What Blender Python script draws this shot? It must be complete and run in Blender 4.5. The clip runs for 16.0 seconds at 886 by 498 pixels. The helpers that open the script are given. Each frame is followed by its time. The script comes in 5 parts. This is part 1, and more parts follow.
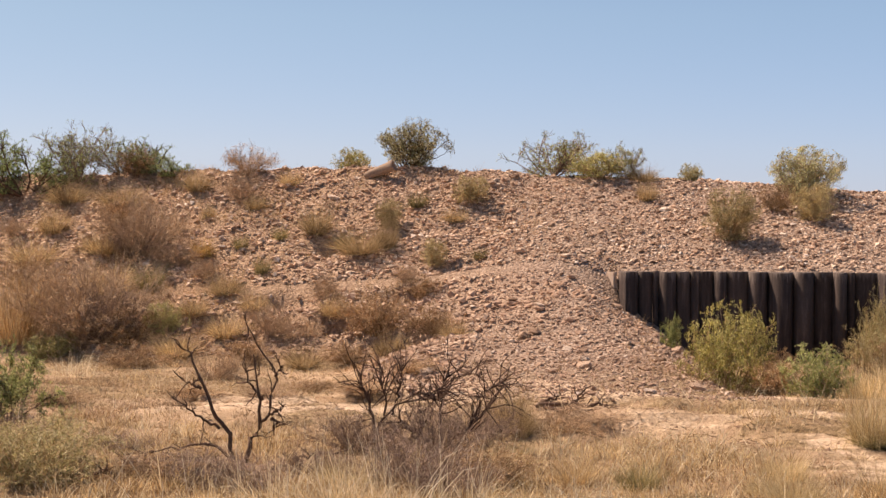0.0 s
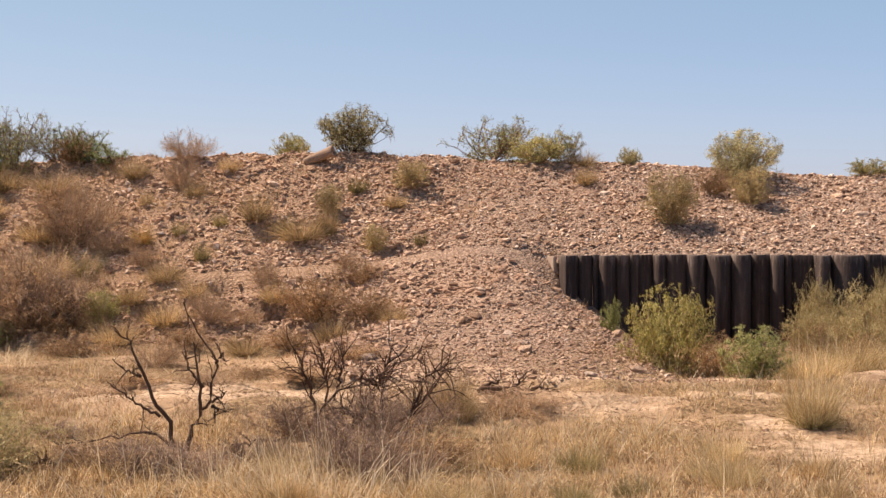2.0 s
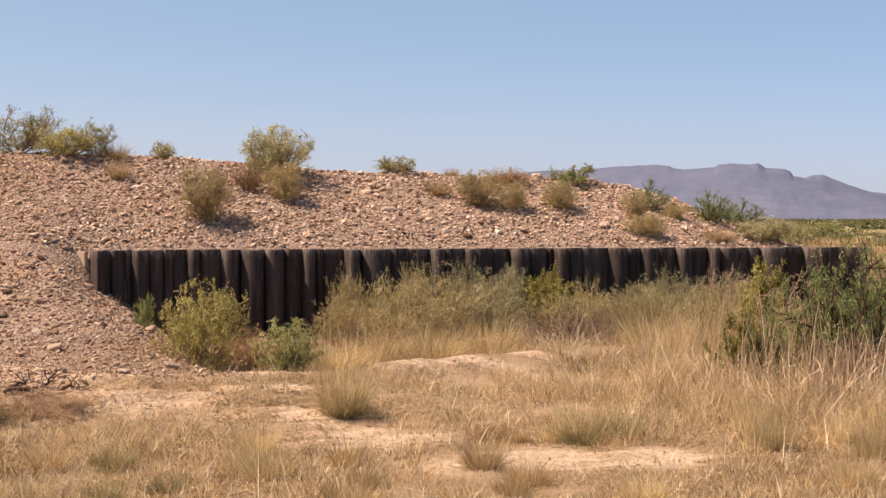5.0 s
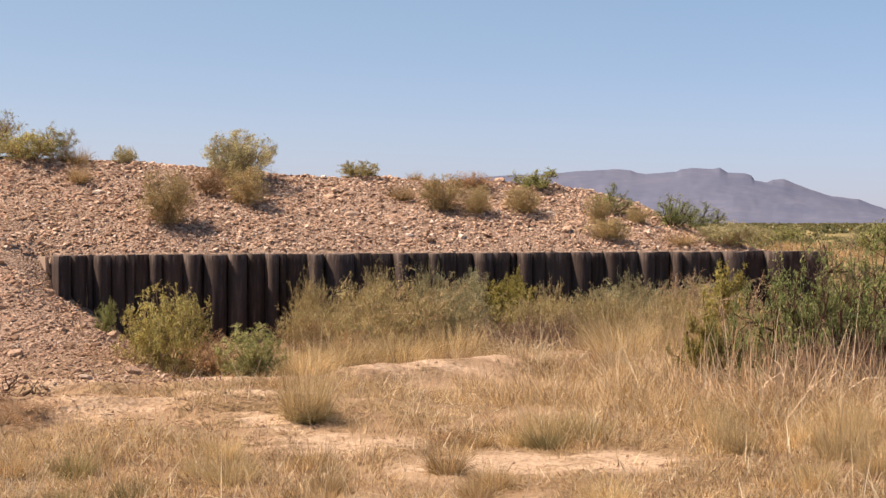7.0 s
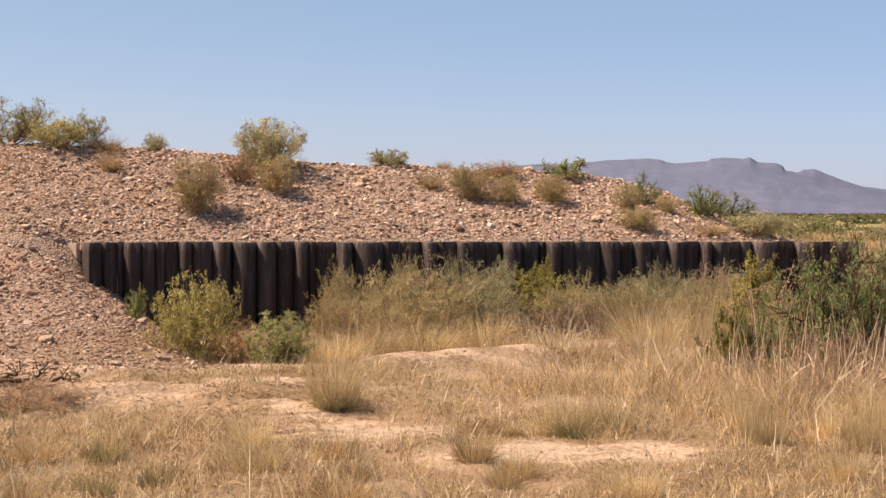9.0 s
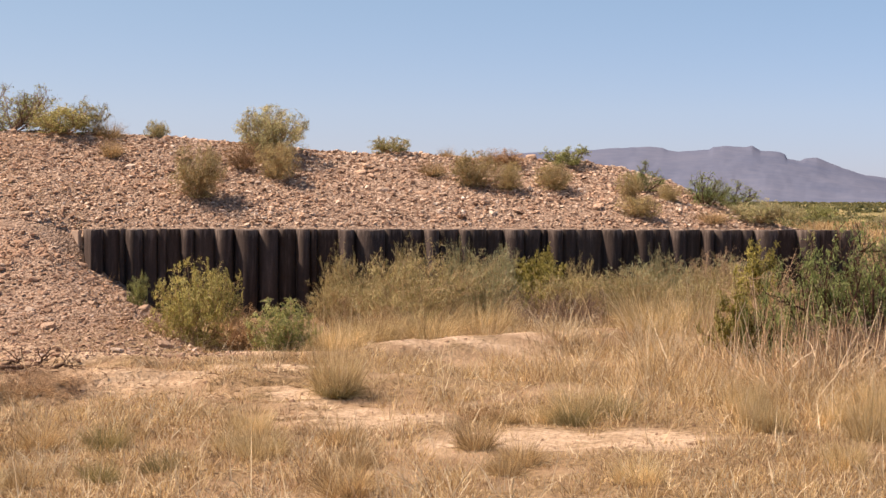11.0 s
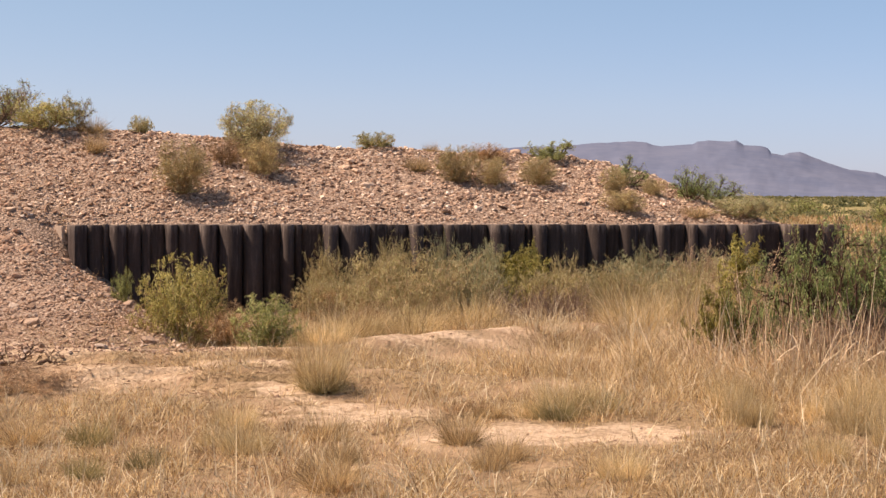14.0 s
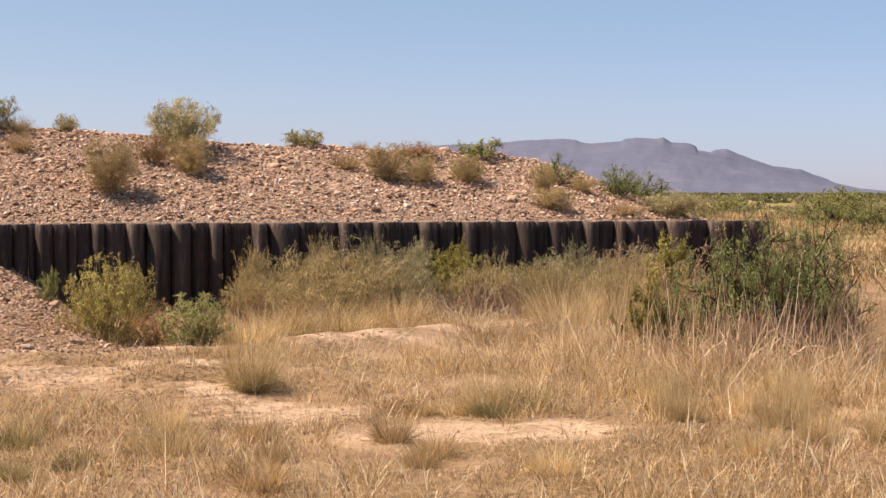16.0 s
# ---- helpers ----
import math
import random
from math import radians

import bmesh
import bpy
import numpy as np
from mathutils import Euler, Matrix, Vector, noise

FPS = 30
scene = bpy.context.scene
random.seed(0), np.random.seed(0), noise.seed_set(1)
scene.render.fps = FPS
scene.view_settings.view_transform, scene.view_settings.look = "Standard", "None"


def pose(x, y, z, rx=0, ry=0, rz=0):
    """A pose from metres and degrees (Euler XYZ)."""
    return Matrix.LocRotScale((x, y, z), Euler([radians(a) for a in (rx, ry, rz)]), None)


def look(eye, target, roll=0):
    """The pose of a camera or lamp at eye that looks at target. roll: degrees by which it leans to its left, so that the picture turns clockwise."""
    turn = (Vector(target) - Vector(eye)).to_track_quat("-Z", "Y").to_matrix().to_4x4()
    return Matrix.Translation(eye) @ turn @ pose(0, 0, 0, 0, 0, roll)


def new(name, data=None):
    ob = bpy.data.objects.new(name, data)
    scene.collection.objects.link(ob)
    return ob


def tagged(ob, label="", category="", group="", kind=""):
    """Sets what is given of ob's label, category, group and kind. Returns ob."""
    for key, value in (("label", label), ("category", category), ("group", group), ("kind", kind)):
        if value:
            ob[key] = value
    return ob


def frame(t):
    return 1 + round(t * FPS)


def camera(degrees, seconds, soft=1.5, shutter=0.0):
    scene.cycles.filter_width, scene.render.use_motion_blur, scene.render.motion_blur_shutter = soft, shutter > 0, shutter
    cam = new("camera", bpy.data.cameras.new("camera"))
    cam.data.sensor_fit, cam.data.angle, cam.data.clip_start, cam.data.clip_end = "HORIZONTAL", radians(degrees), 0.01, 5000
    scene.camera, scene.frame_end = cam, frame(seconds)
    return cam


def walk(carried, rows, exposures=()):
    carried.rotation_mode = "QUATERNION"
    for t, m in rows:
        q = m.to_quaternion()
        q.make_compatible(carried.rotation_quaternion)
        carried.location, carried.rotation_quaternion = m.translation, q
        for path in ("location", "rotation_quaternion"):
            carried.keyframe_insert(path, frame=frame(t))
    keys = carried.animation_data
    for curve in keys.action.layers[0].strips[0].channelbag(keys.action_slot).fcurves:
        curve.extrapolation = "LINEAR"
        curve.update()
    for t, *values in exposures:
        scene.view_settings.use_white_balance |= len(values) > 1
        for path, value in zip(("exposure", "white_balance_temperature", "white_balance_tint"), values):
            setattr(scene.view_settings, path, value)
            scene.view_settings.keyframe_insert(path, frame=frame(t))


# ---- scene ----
cam = camera(33.4, 16.0, soft=1.45)
PATH = [
    (0, 8.240, -0.376, 0.238),
    (0.5, 8.301, -0.444, 0.196),
    (1, 8.341, -0.514, 0.301),
    (1.5, 8.039, -0.647, 0.097),
    (2, 5.931, -0.949, -0.169),
    (2.5, 1.867, -1.036, 0.300),
    (3, -1.033, -0.936, -0.044),
    (3.5, -3.991, -1.005, -0.415),
    (4, -7.161, -1.102, -0.134),
    (4.5, -9.839, -1.088, -0.066),
    (5, -12.000, -1.183, -0.000),
    (5.2, -13.073, -1.240, -0.126),
    (5.7, -14.250, -1.220, -0.110),
    (6.5, -13.850, -1.080, -0.060),
    (7.3, -13.200, -0.950, 0.000),
    (7.5, -13.061, -0.917, 0.027),
    (8, -12.507, -1.050, -0.420),
    (8.5, -12.422, -1.397, -0.031),
    (9, -12.303, -1.452, 0.206),
    (11.5, -12.239, -2.168, 0.358),
    (12, -12.459, -2.378, 0.414),
    (12.5, -12.775, -2.420, 0.401),
    (13, -12.906, -2.405, 0.583),
    (13.5, -12.860, -2.191, 0.432),
    (14, -12.833, -2.118, 0.225),
    (14.5, -13.336, -2.207, 0.099),
    (15, -13.670, -2.105, 0.153),
    (15.5, -14.049, -2.074, 0.346),
    (16, -15.554, -2.204, 0.030),
]
walk(cam, [(t, pose(0, 0, 1.7, 90 + pitch, 0, yaw) @ pose(0, 0, 0, 0, 0, roll)) for t, yaw, pitch, roll in PATH],
     exposures=[(0, 0.8, 7000, 20), (16, 0.8, 7000, 20)])

# ---- light: a high sun from behind the berm, clear sky ----
SUN_TO = Vector((-0.80, 0.30, 1.28)).normalized()
sun_data = bpy.data.lights.new("sun", "SUN")
sun_data.energy, sun_data.angle, sun_data.color = 4.75, radians(0.5), (1.0, 0.865, 0.71)
sun = new("sun", sun_data)
sun.matrix_world = look(SUN_TO * 50, (0, 0, 0))
world = bpy.data.worlds.new("sky")
scene.world = world
world.use_nodes = True
wn = world.node_tree
sky = wn.nodes.new("ShaderNodeTexSky")
sky.sky_type, sky.sun_disc = "NISHITA", False
sky.sun_elevation = math.asin(SUN_TO.z)
sky.sun_rotation = math.atan2(SUN_TO.x, SUN_TO.y)
sky.altitude, sky.air_density, sky.dust_density, sky.ozone_density = 1200, 1.0, 0.3, 3.5
sky_tint = wn.nodes.new("ShaderNodeMix")
sky_tint.data_type, sky_tint.blend_type = "RGBA", "MULTIPLY"
sky_tint.inputs[0].default_value = 1.0
sky_dir, sky_sep, sky_ramp = (wn.nodes.new(kind) for kind in ("ShaderNodeTexCoord", "ShaderNodeSeparateXYZ", "ShaderNodeValToRGB"))
wn.links.new(sky_dir.outputs["Generated"], sky_sep.inputs[0])
wn.links.new(sky_sep.outputs[2], sky_ramp.inputs[0])
sky_ramp.color_ramp.elements[0].position, sky_ramp.color_ramp.elements[0].color = 0.0, (0.655, 0.685, 0.98, 1)
sky_ramp.color_ramp.elements[1].position, sky_ramp.color_ramp.elements[1].color = 0.15, (1.035, 1.03, 0.985, 1)
sky_ramp.color_ramp.elements.new(0.06).color = (0.885, 0.86, 0.98, 1)
wn.links.new(sky_ramp.outputs[0], sky_tint.inputs[7])
wn.links.new(sky.outputs[0], sky_tint.inputs[6])
# the haze is warmer towards the sun's side
haze_ramp, haze = wn.nodes.new("ShaderNodeValToRGB"), wn.nodes.new("ShaderNodeMix")
haze.data_type, haze.blend_type = "RGBA", "MULTIPLY"
haze.inputs[0].default_value = 1.0
across = wn.nodes.new("ShaderNodeMath")
across.operation = "MULTIPLY_ADD"
across.inputs[1].default_value, across.inputs[2].default_value = 0.5, 0.5
wn.links.new(sky_sep.outputs[0], across.inputs[0])
wn.links.new(across.outputs[0], haze_ramp.inputs[0])
haze_ramp.color_ramp.elements[0].position, haze_ramp.color_ramp.elements[0].color = 0.3, (1.0, 0.94, 0.87, 1)
haze_ramp.color_ramp.elements[1].position, haze_ramp.color_ramp.elements[1].color = 0.75, (0.96, 1.0, 1.03, 1)
wn.links.new(sky_tint.outputs[2], haze.inputs[6])
wn.links.new(haze_ramp.outputs[0], haze.inputs[7])
wn.links.new(haze.outputs[2], wn.nodes["Background"].inputs[0])
wn.nodes["Background"].inputs[1].default_value = 0.071


# ---- terrain form ----
def lattice(x, y, seed):
    xi, yi = np.floor(x), np.floor(y)
    fx, fy = x - xi, y - yi
    fx, fy = fx * fx * (3 - 2 * fx), fy * fy * (3 - 2 * fy)

    def h(a, b):
        s = np.sin(a * 127.1 + b * 311.7 + seed * 74.7) * 43758.5453
        return s - np.floor(s)

    return (h(xi, yi) * (1 - fx) + h(xi + 1, yi) * fx) * (1 - fy) + (h(xi, yi + 1) * (1 - fx) + h(xi + 1, yi + 1) * fx) * fy


def fbm(x, y, size, seed=0, octaves=3):
    x, y = np.asarray(x, float) / size, np.asarray(y, float) / size
    total, amp = 0.0, 0.5
    for o in range(octaves):
        total = total + amp * (lattice(x * 2**o + 17.3 * o, y * 2**o, seed + o) - 0.5)
        amp *= 0.5
    return total


def step(a, b, v):
    s = np.clip((v - a) / (b - a), 0, 1)
    return s * s * (3 - 2 * s)


WALL_Y, WALL_L, WALL_R, WALL_TOP = 21.07, -0.53, 11.23, 1.26
CREST_Y = 24.3


def terrain(x, y, berm_only=False):
    """Height of the ground: a plain, a long berm with a rounded nose, and the cut in front of the wall."""
    x, y = np.asarray(x, float), np.asarray(y, float)
    crest = np.interp(x, [-30, -11.4, -9.2, -4.4, 0.3, 3.2, 5, 6.0, 6.8, 7.8, 8.4, 9.2, 9.9, 10.5, 10.9, 12.5], [2.6, 2.72, 2.80, 2.85, 2.67, 2.51, 2.44, 2.40, 2.36, 2.35, 2.26, 2.02, 1.67, 1.28, 1.2, 0.0])
    foot = np.interp(x, [-30, -8, -5, -3.3, -1, 1], [18.8, 19.0, 18.8, 18.2, 16.4, 15.5])
    s = np.clip((y - foot) / (CREST_Y - foot), 0, 1)
    front = crest * (s**1.22 * (1 - 0.1 * step(0.75, 1.0, s)) + 0.1 * step(0.75, 1.0, s))
    # the heap runs out in a gentle toe
    front = np.maximum(front, 0.14 * np.clip(y - 15.0, 0, 3.2) * step(-4.2, -2.4, x))
    d = x + 1.3 - 0.46 * (20.8 - np.clip(y, 14, 20.8))
    flank = np.clip(front - 0.77 * (d - 0.05 + np.sqrt((d - 0.05) ** 2 + 0.16)) / 2 * (1 + 0.25 * fbm(x, y, 0.8, 5)), 0, None)
    cut = np.where(x > -3.0, flank, front)
    behind_s = np.clip((y - WALL_Y) / (CREST_Y - WALL_Y), 0, 1)
    low = np.minimum(WALL_TOP - 0.04, crest)
    behind = low + (crest - low) * np.minimum(behind_s**0.9, 1.0)
    behind = np.where(x < WALL_L, front + (behind - front) * step(-1.6, -0.5, x) * (x > -1.6), behind)
    z = np.where(y > WALL_Y + 0.03, behind, cut)
    slump = step(20.6, 21.5, y + 0.5 * fbm(x, y, 0.5, 6))
    z = np.where(x < WALL_L - 0.02, cut + (behind - cut) * slump, z)
    back = step(27.0, 33.0, y)
    z = z * (1 - back)
    # beyond the wall's far end the fill runs out
    z = z * (1 - step(10.95, 11.3, x))
    rough = step(0.15, 0.6, z)
    z = z + 0.16 * rough * fbm(x, y, 1.6, 1) * np.clip(np.abs(y - WALL_Y) * 1.2, 0, 1) + (0.10 + 0.10 * step(-1.0, -3.0, x)) * rough * fbm(x, y, 0.45, 2) * np.clip(np.abs(y - WALL_Y), 0, 1)
    z = z + (0.03 + 0.06 * step(-1.0, -3.0, x) + 0.12 * np.exp(-(((x + 1.1) / 1.3) ** 2)) * (y < WALL_Y - 0.3)) * rough * fbm(x, y, 0.22, 12, 2) * np.clip(np.abs(y - WALL_Y), 0, 1)
    # small washed-out ledges with steep back walls
    for cx, cy, rx, deep in ((-4.45, 20.1, 0.34, 0.36), (-4.15, 19.6, 0.26, 0.3), (-5.3, 20.9, 0.35, 0.25), (-3.6, 20.7, 0.3, 0.2), (-6.2, 20.3, 0.4, 0.24), (-3.3, 19.3, 0.3, 0.2), (-5.0, 22.3, 0.4, 0.2), (-6.9, 22.0, 0.4, 0.22), (-5.6, 19.7, 0.3, 0.2), (-2.9, 21.6, 0.35, 0.2)):
        edge = y - cy - 0.25 * fbm(x, y, 0.3, 9)
        z = z - deep * np.exp(-(((x - cx) / rx) ** 2)) * step(-0.55, -0.05, edge) * (1 - step(0.0, 0.09, edge)) * rough
    if berm_only:
        return z
    plain = 0.1 * fbm(x, y, 4.0, 3) + 0.06 * fbm(x, y, 0.8, 4) + 0.035 * fbm(x, y, 0.25, 7, 2)
    # low sandy banks across the flat
    bank = 0.19 * np.exp(-(((y - 16.2 - 0.5 * (x - 5)) / 0.42) ** 2)) * step(1.9, 3.0, x) * (1 - step(5.4, 6.6, x))
    bank = bank + 0.06 * np.exp(-(((y - 13.4 + 0.25 * (x - 1)) / 0.4) ** 2)) * step(-1.5, 0, x) * (1 - step(3.5, 5, x))
    # crusted ledges where water has cut the sand
    crust = fbm(x * 0.45, y, 0.6, 8)
    bank = bank + 0.03 * step(-0.02, 0.01, fbm(x * 0.5, y, 0.3, 18)) * step(10.8, 11.6, y) * (1 - step(15.2, 16.0, y)) * step(-8, -6, x) * (1 - step(1.4, 2.4, x))
    bank = bank + 0.06 * step(-0.03, 0.02, crust) * step(12.0, 12.8, y) * (1 - step(15.2, 16.0, y)) * step(-8, -6, x) * (1 - step(2.2, 3.4, x))
    near = 1 - step(60, 300, np.hypot(x, y))
    return z + (plain + bank) * (1 - rough) * near


# ---- end of terrain form ----


# ---- materials ----
def nodes_of(name):
    m = bpy.data.materials.new(name)
    m.use_nodes = True
    return m, m.node_tree.nodes, m.node_tree.links


def ramp_of(nodes, links, fac, stops):
    r = nodes.new("ShaderNodeValToRGB")
    while len(r.color_ramp.elements) < len(stops):
        r.color_ramp.elements.new(0.5)
    for e, (pos, c) in zip(r.color_ramp.elements, stops):
        e.position, e.color = pos, (*c, 1)
    links.new(fac, r.inputs[0])
    return r.outputs[0]


def noise_of(nodes, links, coord, size, detail=4.0, rough=0.6):
    n = nodes.new("ShaderNodeTexNoise")
    n.inputs["Scale"].default_value, n.inputs["Detail"].default_value, n.inputs["Roughness"].default_value = 1 / size, detail, rough
    links.new(coord, n.inputs["Vector"])
    return n.outputs["Fac"]


def mix_of(nodes, links, fac, a, b, mode="MIX"):
    n = nodes.new("ShaderNodeMix")
    n.data_type, n.blend_type = "RGBA", mode
    for value, socket in ((fac, n.inputs[0]), (a, n.inputs[6]), (b, n.inputs[7])):
        if isinstance(value, (float, int)):
            socket.default_value = value
        elif isinstance(value, tuple):
            socket.default_value = (*value, 1)
        else:
            links.new(value, socket)
    return n.outputs[2]


def math_of(nodes, links, op, a, b=0.0, clamp=False):
    n = nodes.new("ShaderNodeMath")
    n.operation, n.use_clamp = op, clamp
    for value, socket in ((a, n.inputs[0]), (b, n.inputs[1])):
        if isinstance(value, (float, int)):
            socket.default_value = value
        else:
            links.new(value, socket)
    return n.outputs[0]


def bump_of(nodes, links, height, strength, distance):
    b = nodes.new("ShaderNodeBump")
    b.inputs["Strength"].default_value, b.inputs["Distance"].default_value = strength, distance
    links.new(height, b.inputs["Height"])
    return b.outputs["Normal"]


def leaf_material(name, dark, mid, light, through_share=0.3, rough=0.6):
    """Leaves, blades and twigs: each island takes its own shade; thin ones let some light through."""
    m, n, l = nodes_of(name)
    geo, info = n.new("ShaderNodeNewGeometry"), n.new("ShaderNodeObjectInfo")
    col = ramp_of(n, l, geo.outputs["Random Per Island"], [(0.0, dark), (0.5, mid), (1.0, light)])
    shift = math_of(n, l, "MULTIPLY_ADD", info.outputs["Random"], 0.35)
    shift.node.inputs[2].default_value = 0.82
    patch = math_of(n, l, "MULTIPLY_ADD", noise_of(n, l, geo.outputs["Position"], 0.4, 4), 1.5)
    patch.node.inputs[2].default_value = 0.25
    shift = math_of(n, l, "MULTIPLY", shift, patch)
    hsv = n.new("ShaderNodeHueSaturation")
    l.new(col, hsv.inputs["Color"])
    l.new(shift, hsv.inputs["Value"])
    p = n["Principled BSDF"]
    p.inputs["Roughness"].default_value = rough
    p.inputs["Specular IOR Level"].default_value = 0.3
    l.new(hsv.outputs[0], p.inputs["Base Color"])
    if through_share > 0:
        tr, mx = n.new("ShaderNodeBsdfTranslucent"), n.new("ShaderNodeMixShader")
        l.new(hsv.outputs[0], tr.inputs["Color"])
        mx.inputs[0].default_value = through_share
        l.new(p.outputs[0], mx.inputs[1])
        l.new(tr.outputs[0], mx.inputs[2])
        l.new(mx.outputs[0], n["Material Output"].inputs["Surface"])
    return m


def bark_material(name, dark, light):
    m, n, l = nodes_of(name)
    tc = n.new("ShaderNodeTexCoord").outputs["Object"]
    geo = n.new("ShaderNodeNewGeometry")
    f = math_of(n, l, "ADD", math_of(n, l, "MULTIPLY", noise_of(n, l, tc, 0.03), 0.6), math_of(n, l, "MULTIPLY", geo.outputs["Random Per Island"], 0.4))
    l.new(ramp_of(n, l, f, [(0.25, dark), (0.8, light)]), n["Principled BSDF"].inputs["Base Color"])
    n["Principled BSDF"].inputs["Roughness"].default_value = 0.9
    n["Principled BSDF"].inputs["Specular IOR Level"].default_value = 0.1
    return m


def ground_material():
    m, n, l = nodes_of("desert_soil")
    geo = n.new("ShaderNodeNewGeometry")
    pos = geo.outputs["Position"]
    sep = n.new("ShaderNodeSeparateXYZ")
    l.new(pos, sep.inputs[0])
    broad, mid, fine = noise_of(n, l, pos, 2.5), noise_of(n, l, pos, 0.35, 6), noise_of(n, l, pos, 0.05, 5, 0.7)
    sand = ramp_of(n, l, mid, [(0.3, (0.3, 0.195, 0.115)), (0.5, (0.46, 0.32, 0.2)), (0.75, (0.6, 0.445, 0.3))])
    litter = ramp_of(n, l, fine, [(0.35, (0.13, 0.085, 0.045)), (0.5, (0.29, 0.2, 0.11)), (0.75, (0.47, 0.35, 0.21))])
    cover = math_of(n, l, "MULTIPLY", math_of(n, l, "SUBTRACT", math_of(n, l, "ADD", broad, math_of(n, l, "MULTIPLY", mid, 0.8)), 0.80), 7.0, True)
    plain = mix_of(n, l, cover, sand, litter)
    drift = n.new("ShaderNodeMapping")
    drift.inputs["Scale"].default_value = (0.35, 1.0, 1.0)
    l.new(pos, drift.inputs[0])
    streaks = noise_of(n, l, drift.outputs[0], 0.28, 5, 0.65)
    swept = n.new("ShaderNodeAttribute")
    swept.attribute_name = "open_sand"
    pale_sand = ramp_of(n, l, fine, [(0.3, (0.4, 0.275, 0.175)), (0.5, (0.58, 0.425, 0.285)), (0.75, (0.7, 0.54, 0.385))])
    plain = mix_of(n, l, math_of(n, l, "MULTIPLY", math_of(n, l, "SUBTRACT", math_of(n, l, "ADD", math_of(n, l, "ADD", math_of(n, l, "MULTIPLY", swept.outputs["Fac"], 0.45), math_of(n, l, "MULTIPLY", streaks, 1.3)), math_of(n, l, "MULTIPLY", fine, 0.5)), 1.16), 4.0, True), plain, pale_sand)
    stony = ramp_of(n, l, fine, [(0.3, (0.21, 0.138, 0.093)), (0.5, (0.46, 0.328, 0.235)), (0.72, (0.62, 0.475, 0.36))])
    pink = mix_of(n, l, math_of(n, l, "MULTIPLY", math_of(n, l, "SUBTRACT", broad, 0.45), 4.0, True), stony, (0.48, 0.35, 0.262))
    cells = n.new("ShaderNodeTexVoronoi")
    cells.inputs["Scale"].default_value = 36.0
    l.new(pos, cells.inputs["Vector"])
    tone = n.new("ShaderNodeSeparateColor")
    l.new(cells.outputs["Color"], tone.inputs[0])
    # chip tones, darkened to put shadow between the loose stones into the colour
    chips = ramp_of(n, l, tone.outputs[0], [(0.0, (0.10, 0.062, 0.043)), (0.35, (0.25, 0.17, 0.12)), (0.75, (0.42, 0.3, 0.22)), (1.0, (0.58, 0.45, 0.35))])
    pink = mix_of(n, l, 0.7, pink, chips)
    fresh = n.new("ShaderNodeVectorMath")
    fresh.operation = "DISTANCE"
    fresh.inputs[1].default_value = (-2.0, 20.2, 1.0)
    l.new(pos, fresh.inputs[0])
    dug = math_of(n, l, "SUBTRACT", 1.5, math_of(n, l, "ADD", fresh.outputs["Value"], math_of(n, l, "MULTIPLY", mid, 0.6)), True)
    pink = mix_of(n, l, math_of(n, l, "MULTIPLY", dug, 0.4), pink, (0.58, 0.39, 0.275))
    west = math_of(n, l, "MULTIPLY", math_of(n, l, "ADD", math_of(n, l, "SUBTRACT", -2.5, sep.outputs[0]), math_of(n, l, "MULTIPLY", broad, 3.0)), 0.2, True)
    brown = ramp_of(n, l, fine, [(0.3, (0.21, 0.122, 0.072)), (0.55, (0.48, 0.315, 0.19)), (0.75, (0.67, 0.47, 0.295))])
    pink = mix_of(n, l, math_of(n, l, "MULTIPLY", west, 0.75), pink, brown)
    # litter under dense grass, its colour darkened to give shade between blades
    thatch_shade = n.new("ShaderNodeAttribute")
    thatch_shade.attribute_name = "thatch_shade"
    mulch_shade = ramp_of(n, l, fine, [(0.3, (0.1, 0.06, 0.03)), (0.55, (0.27, 0.178, 0.092)), (0.78, (0.5, 0.36, 0.2))])
    plain = mix_of(n, l, math_of(n, l, "MULTIPLY", thatch_shade.outputs["Fac"], 0.65), plain, mulch_shade)
    berm = n.new("ShaderNodeAttribute")
    berm.attribute_name = "stony"
    rise = math_of(n, l, "MULTIPLY", math_of(n, l, "SUBTRACT", berm.outputs["Fac"], 0.06), 5.0, True)
    col = mix_of(n, l, rise, plain, pink)
    # the far plain is covered with dry grass and scrub
    far = math_of(n, l, "MULTIPLY", math_of(n, l, "SUBTRACT", sep.outputs[1], 28.0), 0.05, True)
    scrub = ramp_of(n, l, noise_of(n, l, pos, 9.0, 6), [(0.35, (0.10, 0.11, 0.045)), (0.5, (0.30, 0.235, 0.10)), (0.7, (0.44, 0.33, 0.16))])
    col = mix_of(n, l, far, col, scrub)
    p = n["Principled BSDF"]
    l.new(col, p.inputs["Base Color"])
    p.inputs["Roughness"].default_value = 0.95
    p.inputs["Specular IOR Level"].default_value = 0.15
    h = math_of(n, l, "ADD", fine, math_of(n, l, "MULTIPLY", mid, 1.5))
    h = math_of(n, l, "SUBTRACT", h, math_of(n, l, "MULTIPLY", math_of(n, l, "MULTIPLY", cells.outputs["Distance"], rise), 0.7))
    l.new(bump_of(n, l, h, 0.8, 0.06), p.inputs["Normal"])
    return m


